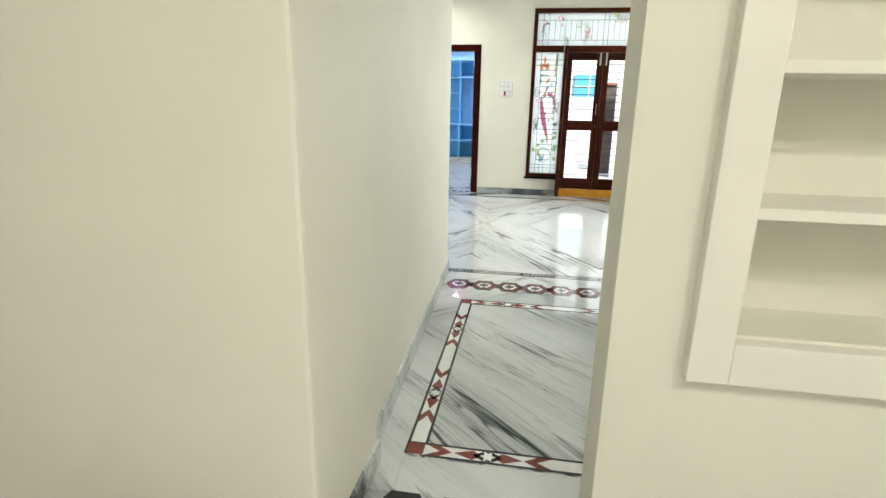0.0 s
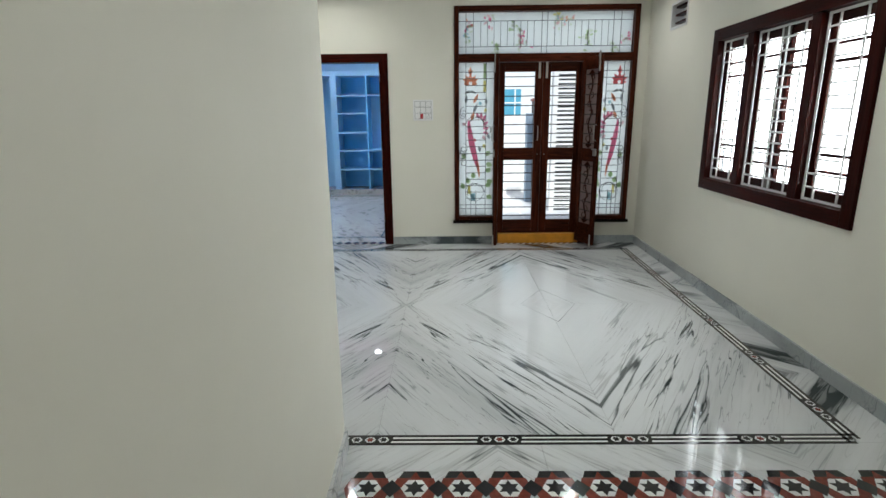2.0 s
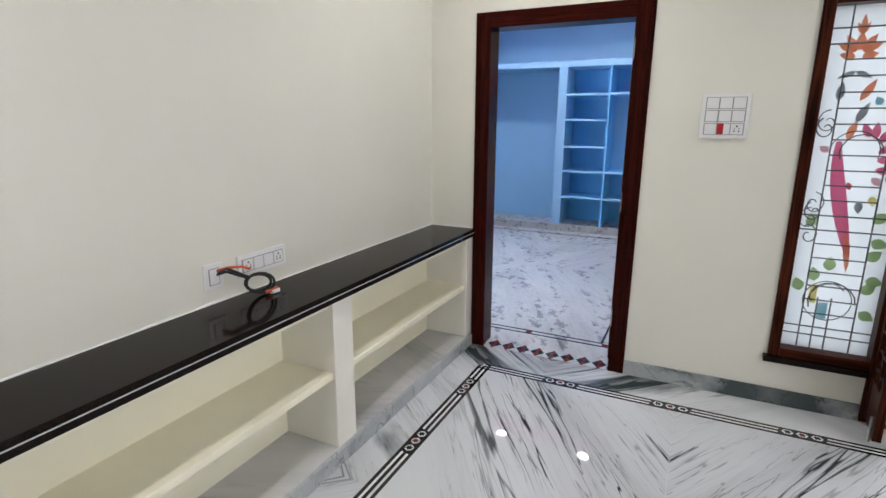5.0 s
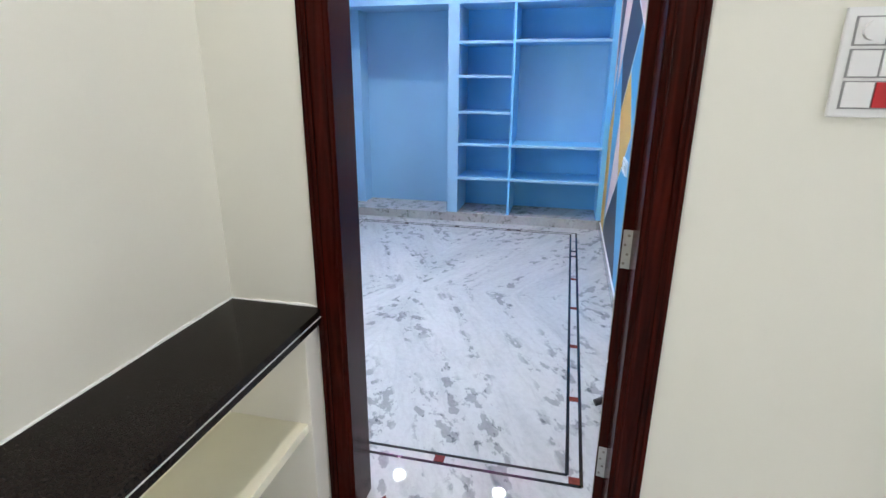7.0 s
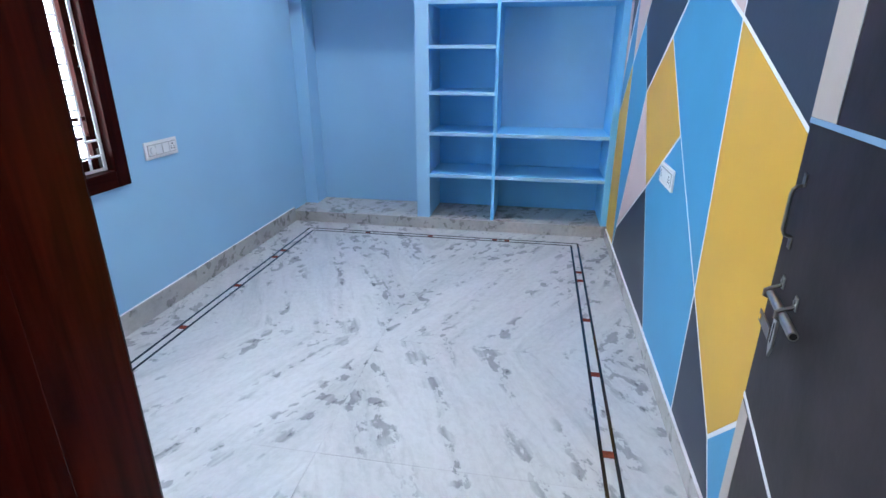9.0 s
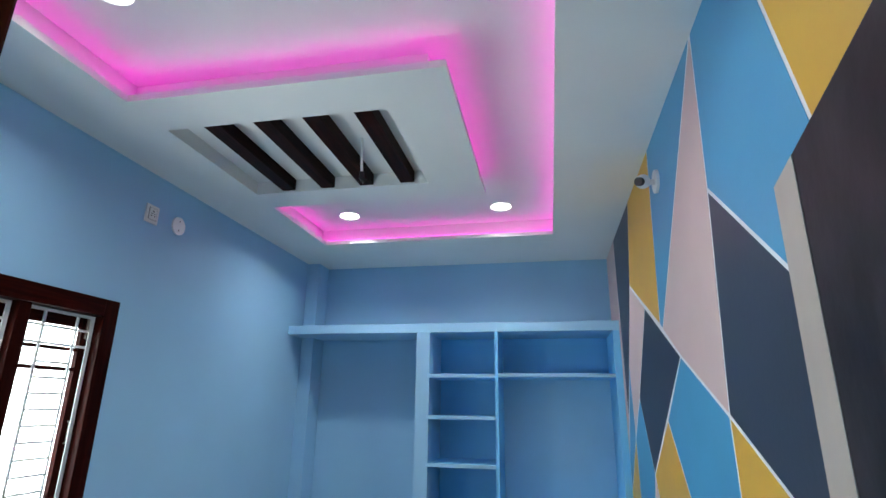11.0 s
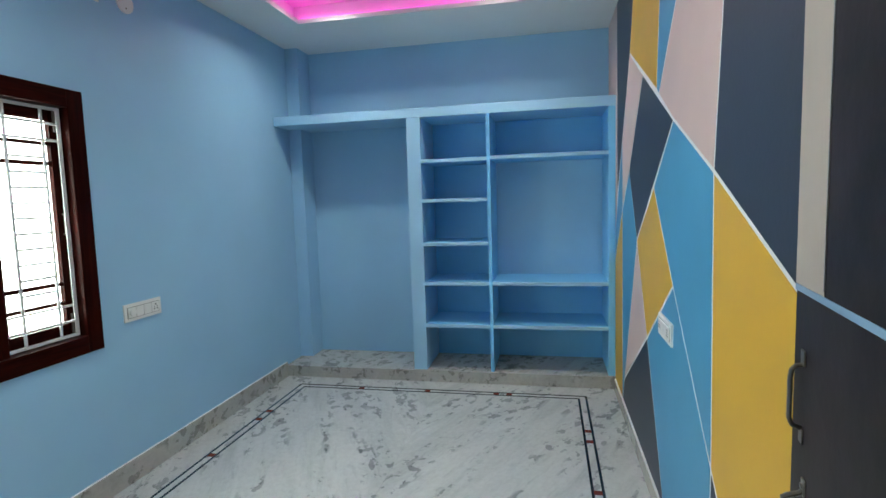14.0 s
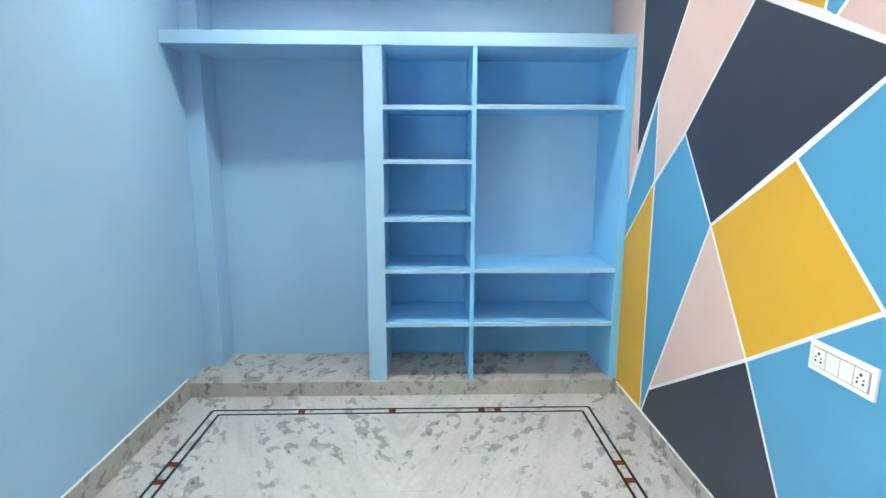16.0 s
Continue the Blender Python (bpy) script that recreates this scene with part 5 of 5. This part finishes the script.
part("wire", tube(B(), [(-2.17, 10.52, B_LOW + 0.085), (-2.172, 10.53, B_LOW - 0.02), (-2.18, 10.57, B_LOW - 0.10)], 0.008, 8), PLASTIC, fh)
part("taped_end", tube(B(), [(-2.18, 10.57, B_LOW - 0.09), (-2.185, 10.585, B_LOW - 0.125), (-2.17, 10.60, B_LOW - 0.14)], 0.016, 8), RUBBER, fh, "black taped wire end")


def downlight(x, y, z, r, label):
    d = thing("downlight", (x, y, z), label, "downlight", "ceiling downlights")
    bm = B()
    bmesh.ops.create_cone(bm, cap_ends=False, segments=32, radius1=r + 0.012, radius2=r + 0.004, depth=0.008, matrix=Matrix.Translation((x, y, z - 0.004)))
    part("rim", bm, PLASTIC, d)
    part("lens", disc(B(), (x, y, z - 0.003), r, 0.004, "Z", 32), SPOT_ON, d, "lit white lens")


# the back-room fittings are added and out of view
for x, y in HALL_SPOTS + BACK_FILL_SPOTS + [(0.7, 2.9)]:
    downlight(x, y, H_TOP, 0.048, "round lit downlight in the white ceiling, added unseen in the back room")
for x, y in BED_SPOTS:
    downlight(x, y, B_TOP, 0.07, "round lit downlight in the stepped ceiling")

# ---- outside ----
porch = solid("porch", box(B(), -0.5, 6.5, 8.376, 14.0, -0.16, -0.02), OUT_GREY, "grey tiled porch outside the entrance", "porch", "structure")
for k in range(8):
    part("tile_joint", box(B(), -0.5, 6.5, 8.9 + 0.6 * k, 8.92 + 0.6 * k, -0.022, -0.018), OUT_WHITE, porch)
for k in range(8):
    part("tile_joint", box(B(), 0.2 + 0.8 * k, 0.22 + 0.8 * k, 8.4, 14.0, -0.0215, -0.0175), OUT_WHITE, porch)
solid("compound_wall", box(B(), -0.5, 7.0, 12.7, 12.82, -0.16, 1.48, 0.01), OUT_WHITE, "whitewashed compound wall", "wall", "structure")
# white walls added outside both windows so that their view burns out
solid("backdrop_wall", box(B(), 4.6, 4.75, -4, 13.9, -0.16, 6.0), OUT_WHITE, "added white wall that whitens the window view", "wall", "structure")
solid("backdrop_wall_west", box(B(), -5.2, -5.05, 5, 16, -0.16, 6.0), OUT_WHITE, "added white wall that whitens the window view", "wall", "structure")
shed = thing("blue_shed", (1.2, 13.5, 0), "pale blue painted shed behind the compound wall", "shed")
part("wall", box(B(), 0.9, 1.33, 12.95, 14.0, -0.16, 1.97), OUT_BLUE, shed)
part("trim", box(B(), 1.20, 1.225, 12.94, 12.95, 1.4, 1.97), OUT_WHITE, shed)
part("trim", box(B(), 0.9, 1.33, 12.938, 12.95, 1.70, 1.725), OUT_WHITE, shed)
pil = thing("gate_pillar", (1.47, 11.5, -0.02), "grey brown clad gate pillar with a red cap", "pillar")
part("shaft", box(B(), 1.345, 1.60, 11.42, 11.66, -0.02, 1.70, 0.01), OUT_BROWN, pil)
part("side_panel", box(B(), 1.24, 1.344, 11.46, 11.62, -0.02, 1.50, 0.006), mat("blue_grey_plaster", (0.30, 0.38, 0.47), 0.7, var=0.1, scale=8), pil, "blue grey plastered panel")
part("cap", box(B(), 1.325, 1.62, 11.40, 11.68, 1.70, 1.745, 0.008), mat("terracotta_cap", (0.35, 0.12, 0.08), 0.7, var=0.15, scale=15), pil)
louv = thing("slatted_screen", (1.75, 10.6, -0.02), "white slatted metal screen along the porch, grey sheet for its shaded gaps", "screen")
# grey sheet colours in the shade between the slats and the dark wall beside
part("backing", box(B(), 1.49, 2.10, 10.60, 10.63, -0.02, 2.75, 0.004), BAR_GREY, louv, "grey sheet for the shade behind the slats and a dark wall beside")
part("post", box(B(), 1.49, 1.565, 10.52, 10.60, -0.02, 2.75, 0.004), OUT_WHITE, louv)
for k in range(40):
    z = 0.02 + 0.066 * k
    part("slat", box(B(), 1.565, 1.84, 10.54, 10.598, z, z + 0.038, 0.002), OUT_WHITE, louv)
# sunlit white wall added behind the shed to brighten the entrance panes
solid("backdrop_wall_north", box(B(), -2.0, 7.0, 15.0, 15.2, -0.16, 6.0), OUT_WHITE, "added white wall that whitens the view past the compound", "wall", "structure")

# ---- floor pieces ----
def piece(name, pts, material, parent, lo=-0.006, hi=0.0):
    return part(name, prism(B(), pts, lo, hi), material, parent)


def rect(x0, x1, y0, y1, g=0.0006):
    return [(x0 + g, y0 + g), (x1 - g, y0 + g), (x1 - g, y1 - g), (x0 + g, y1 - g)]


def xr(y, d=0.0):
    return 2.0 + 0.0175 * (y - 4.8) - d


def xb(y):
    return 1.735 + 0.031 * (y - 4.365)


XS, YS = [-1.575, -0.456, 0.663], [4.335, 6.17, 7.985]
for i in range(2):
    for j in range(2):
        piece("marble_slab", rect(XS[i], XS[i + 1], YS[j], YS[j + 1]), MARBLE_HALL, floor_hall)
for j in range(2):
    piece("marble_slab", [(0.6636, YS[j] + 0.0006), (xb(YS[j]) + 0.015, YS[j] + 0.0006), (xb(YS[j + 1]) + 0.015, YS[j + 1] - 0.0006), (0.6636, YS[j + 1] - 0.0006)], MARBLE_HALL, floor_hall)
# surround slabs
for k in range(3):
    a = -2.086 + 1.39 * k
    piece("marble_slab", rect(a, min(a + 1.39, 2.055), 7.985, Y_WALL), MARBLE_EDGE, floor_hall)
for k in range(3):
    y0 = 4.335 + 1.2167 * k
    y1 = y0 + 1.2167
    piece("marble_slab", rect(-2.086, -1.575, y0, y1), MARBLE_EDGE, floor_hall)
    piece("marble_slab", [(xb(y0) + 0.016, y0 + 0.0006), (xr(y0, 0.0), y0 + 0.0006), (xr(y1, 0.0), y1 - 0.0006), (xb(y1) + 0.016, y1 - 0.0006)], MARBLE_EDGE, floor_hall)
for a, b in ((-0.58, 0.30), (0.30, 1.10), (1.10, 1.985)):
    piece("marble_slab", rect(a, b, 4.145, 4.335), MARBLE_EDGE, floor_hall)
    piece("marble_slab", rect(a, b, 3.72, 4.145), MARBLE_EDGE, floor_hall)
piece("marble_slab", rect(-0.56, -0.38, 1.80, 3.72), MARBLE_EDGE, floor_hall)
for a, b in ((-0.38, 0.70), (0.70, 1.70)):
    piece("marble_slab", rect(a, b, 2.0, 3.72), MARBLE_PASS, floor_hall)
piece("marble_slab", rect(1.70, 1.97, 1.83, 3.72), MARBLE_EDGE, floor_hall)
piece("marble_slab", rect(-0.38, 1.70, 1.80, 2.0), MARBLE_EDGE, floor_hall)

IN1, IN2, IN3 = 0.0012, 0.002, 0.0028


def line(p, q, w, material, parent, hi=IN1, name="inlay_line"):
    p, q = Vector(p), Vector(q)
    n = (q - p).normalized()
    n = Vector((-n.y, n.x)) * w / 2
    piece(name, [tuple(p + n), tuple(p - n), tuple(q - n), tuple(q + n)], material, parent, -0.003, hi)


def along(p, q, t, off, pts):
    """Points given along and across the way from p to q, at distance t from p."""
    p, q = Vector(p), Vector(q)
    d = (q - p).normalized()
    n = Vector((-d.y, d.x))
    return [tuple(p + d * (t + u) + n * (off + v)) for u, v in pts]


def star(r, r2, n=6, turn=0.0):
    return [((r if k % 2 == 0 else r2) * math.cos(turn + math.pi * k / n), (r if k % 2 == 0 else r2) * math.sin(turn + math.pi * k / n)) for k in range(2 * n)]


# narrow three-line border round the hall
def hall_border(p, q, first=0.35, pitch=0.60):
    L = (Vector(q) - Vector(p)).length
    piece("inlay_strip", along(p, q, 0, 0, [(0.03, -0.03), (L - 0.03, -0.03), (L - 0.03, 0.03), (0.03, 0.03)]), INLAY_WHITE, floor_hall, -0.003, 0.0006)
    for off in (-0.030, 0.0, 0.030):
        a, b = along(p, q, 0, off, [(-0.03 if off < 0 else 0, 0), (L + (0.03 if off < 0 else 0), 0)])
        line(a, b, 0.017, INLAY_BLACK, floor_hall)
    t = first
    while t < L - 0.12:
        piece("inlay_plate", along(p, q, t, 0, [(-0.105, -0.034), (0.09, -0.034), (0.105, 0), (0.105, 0.034), (-0.09, 0.034), (-0.105, 0)]), INLAY_BLACK, floor_hall, -0.003, IN2)
        for k, c in ((-0.062, INLAY_BLACK), (0, INLAY_RED), (0.062, INLAY_BLACK)):
            piece("inlay_hexagon", along(p, q, t + k, 0, [(0.026 * math.cos(a), 0.023 * math.sin(a)) for a in [math.pi / 3 * i for i in range(6)]]), INLAY_WHITE, floor_hall, -0.003, IN3)
            piece("inlay_star", along(p, q, t + k, 0, star(0.0205, 0.0115)), c, floor_hall, -0.003, IN3 + 0.0006)
        t += pitch


c1, c2, c3, c4 = (-1.56, 4.365), (xb(4.365), 4.365), (xb(7.955), 7.955), (-1.56, 7.955)
hall_border(c2, c1, 0.42)
hall_border(c3, c2, 0.35)
hall_border(c4, c3, 0.48)
hall_border(c1, c4, 0.30)

# wide band of eight-sided star tiles
for k in range(13):
    cx, cy, p, h = -0.45 + 0.1905 * k, 4.038, 0.0945, 0.105
    q = p * 0.55
    piece("inlay_octagon", [(cx - p, cy), (cx - q, cy + h), (cx + q, cy + h), (cx + p, cy), (cx + q, cy - h), (cx - q, cy - h)], INLAY_BLACK, floor_hall, -0.003, IN1)
    piece("inlay_diamond", [(cx - p, cy), (cx - 0.075, cy + 0.062), (cx - 0.02, cy + 0.062), (cx, cy + h - 0.004), (cx + 0.02, cy + 0.062), (cx + 0.075, cy + 0.062), (cx + p, cy), (cx + 0.075, cy - 0.062), (cx + 0.02, cy - 0.062), (cx, cy - h + 0.004), (cx - 0.02, cy - 0.062), (cx - 0.075, cy - 0.062)], INLAY_RED, floor_hall, -0.003, IN2)
    piece("inlay_hexagon", [(cx + 0.056 * math.cos(a), cy + 0.056 * math.sin(a)) for a in [math.pi / 3 * i for i in range(6)]], INLAY_WHITE, floor_hall, -0.003, IN3)
    piece("inlay_star", [(cx + u, cy + v) for u, v in star(0.047, 0.025, 6, math.pi / 6)], INLAY_BLACK, floor_hall, -0.003, IN3 + 0.0006)
    if k < 12:
        mx = cx + 0.09525
        piece("inlay_square", [(mx - 0.042, cy), (mx, cy + 0.05), (mx + 0.042, cy), (mx, cy - 0.05)], INLAY_BLACK, floor_hall, -0.003, IN2 + 0.0003)
# the same band across the opening
for k in range(4):
    cx, cy, p, h = -0.33 + 0.1905 * k, 1.715, 0.0945, 0.09
    q = p * 0.55
    piece("inlay_octagon", [(cx - p, cy), (cx - q, cy + h), (cx + q, cy + h), (cx + p, cy), (cx + q, cy - h), (cx - q, cy - h)], INLAY_BLACK, floor_hall, -0.003, IN1)
    piece("inlay_hexagon", [(cx + 0.063 * math.cos(a), cy + 0.055 * math.sin(a)) for a in [math.pi / 3 * i for i in range(6)]], INLAY_WHITE, floor_hall, -0.003, IN3)
    piece("inlay_star", [(cx + u, cy + v) for u, v in star(0.047, 0.025, 6, math.pi / 6)], INLAY_BLACK, floor_hall, -0.003, IN3 + 0.0006)

# passage border: white strip between black lines, with red arrowheads and stars
def pass_border(p, q, ts):
    L = (Vector(q) - Vector(p)).length
    piece("inlay_strip", along(p, q, 0, 0, [(0, -0.034), (L, -0.034), (L, 0.034), (0, 0.034)]), INLAY_WHITE, floor_hall, -0.003, 0.0006)
    for off in (-0.036, 0.036):
        e = 0.036 if off < 0 else -0.036
        a, b = along(p, q, 0, off, [(-e, 0), (L + e, 0)])
        line(a, b, 0.012, INLAY_BLACK, floor_hall)
    for t in ts:
        for s in (-1, 1):
            piece("inlay_arrow", along(p, q, t, 0, [(s * 0.06, -0.028), (s * 0.135, 0), (s * 0.06, 0.028), (s * 0.02, 0)]), INLAY_RED, floor_hall, -0.003, IN1)
            piece("inlay_arrow", along(p, q, t, 0, [(s * 0.14, 0), (s * 0.19, -0.030), (s * 0.245, -0.030), (s * 0.19, 0), (s * 0.245, 0.030), (s * 0.19, 0.030)]), INLAY_RED, floor_hall, -0.003, IN1)
        piece("inlay_hexagon", along(p, q, t, 0, [(0.06, 0), (0.02, 0.028), (-0.02, 0.028), (-0.06, 0), (-0.02, -0.028), (0.02, -0.028)]), INLAY_BLACK, floor_hall, -0.003, IN1)
        piece("inlay_star", along(p, q, t, 0, star(0.032, 0.017)), INLAY_WHITE, floor_hall, -0.003, IN2)


e1, e2, e3, e4 = (-0.347, 2.05), (1.66, 2.05), (1.70, 3.68), (-0.347, 3.68)
pass_border(e2, e1, [0.98, 1.72])
pass_border(e4, e1, [0.465, 1.21])
pass_border(e3, e4, [0.29, 1.03, 1.76])
pass_border(e2, e3, [0.4, 1.2])
for cx, cy in (e1, e4):
    piece("inlay_square", rect(cx - 0.034, cx + 0.034, cy - 0.034, cy + 0.034), INLAY_RED, floor_hall, -0.003, IN2)

# diamonds set in the doorway of the bedroom
piece("marble_slab", rect(-1.69, -0.87, Y_WALL, 8.312), MARBLE_BED, floor_hall)
for k in range(8):
    cx, cy, a, b = -1.625 + 0.101 * k, 8.312, 0.046, 0.068
    for (u, v), m in (((0, 0.5), INLAY_RED), ((0, -0.5), INLAY_RED), ((-0.5, 0), INLAY_BLACK), ((0.5, 0), INLAY_BLACK)):
        piece("inlay_diamond", [(cx + a * (u + du * 0.485), cy + b * (v + dv * 0.485)) for du, dv in ((-1, 0), (0, 1), (1, 0), (0, -1))], m, floor_bed, -0.003, IN1)
# braided strip before the entrance threshold
piece("inlay_strip", rect(0.465, 1.40, 8.20, 8.256), INLAY_WHITE, floor_hall, -0.003, 0.0006)
for k in range(12):
    x = 0.48 + 0.073 * k
    piece("inlay_braid", [(x, 8.208), (x + 0.035, 8.208), (x + 0.07, 8.255), (x + 0.035, 8.255)], INLAY_BLACK if k % 2 else INLAY_RED, floor_hall, -0.003, IN1)
# outlined diamond in the hall floor
for p, q in (((0.675, 6.54), (0.46, 6.18)), ((0.46, 6.18), (0.68, 5.80)), ((0.68, 5.80), (0.885, 6.17)), ((0.885, 6.17), (0.675, 6.54))):
    line(p, q, 0.004, MARBLE_BASE, floor_hall, 0.0008)

# bedroom slabs and border
BX, BYS = [-3.5, -2.08, -0.66], [8.312, 9.55, 10.45, 11.4, 12.42]
for i in range(2):
    for j in range(4):
        piece("marble_slab", rect(BX[i], BX[i + 1], BYS[j], BYS[j + 1]), MARBLE_BED, floor_bed)
o = (-3.27, -0.905, 8.595, 12.228)
for d in (0.0, 0.055):
    x0, x1, y0, y1 = o[0] + d, o[1] - d, o[2] + d, o[3] - d
    for p, q in (((x0, y0), (x1, y0)), ((x1, y0), (x1, y1)), ((x1, y1), (x0, y1)), ((x0, y1), (x0, y0))):
        line(p, q, 0.015, INLAY_BLACK, floor_bed)
PLATES = [(-0.9325, y, 0) for y in (9.19, 9.745, 10.305, 10.876, 11.46, 11.61)] + [(-3.2425, y, 0) for y in (9.2, 9.77, 10.37, 10.96, 11.5, 11.65)]
PLATES += [(x, 12.2005, 1) for x in (-2.712, -2.15, -1.592, -1.49)] + [(x, 8.6225, 1) for x in (-1.475, -2.04, -2.6, -0.9325)]
for x, y, s in PLATES:
    a, b = 0.022, 0.02
    piece("inlay_plate", rect(x - a, x + a, y - b, y + b), INLAY_RED, floor_bed, -0.003, IN2)
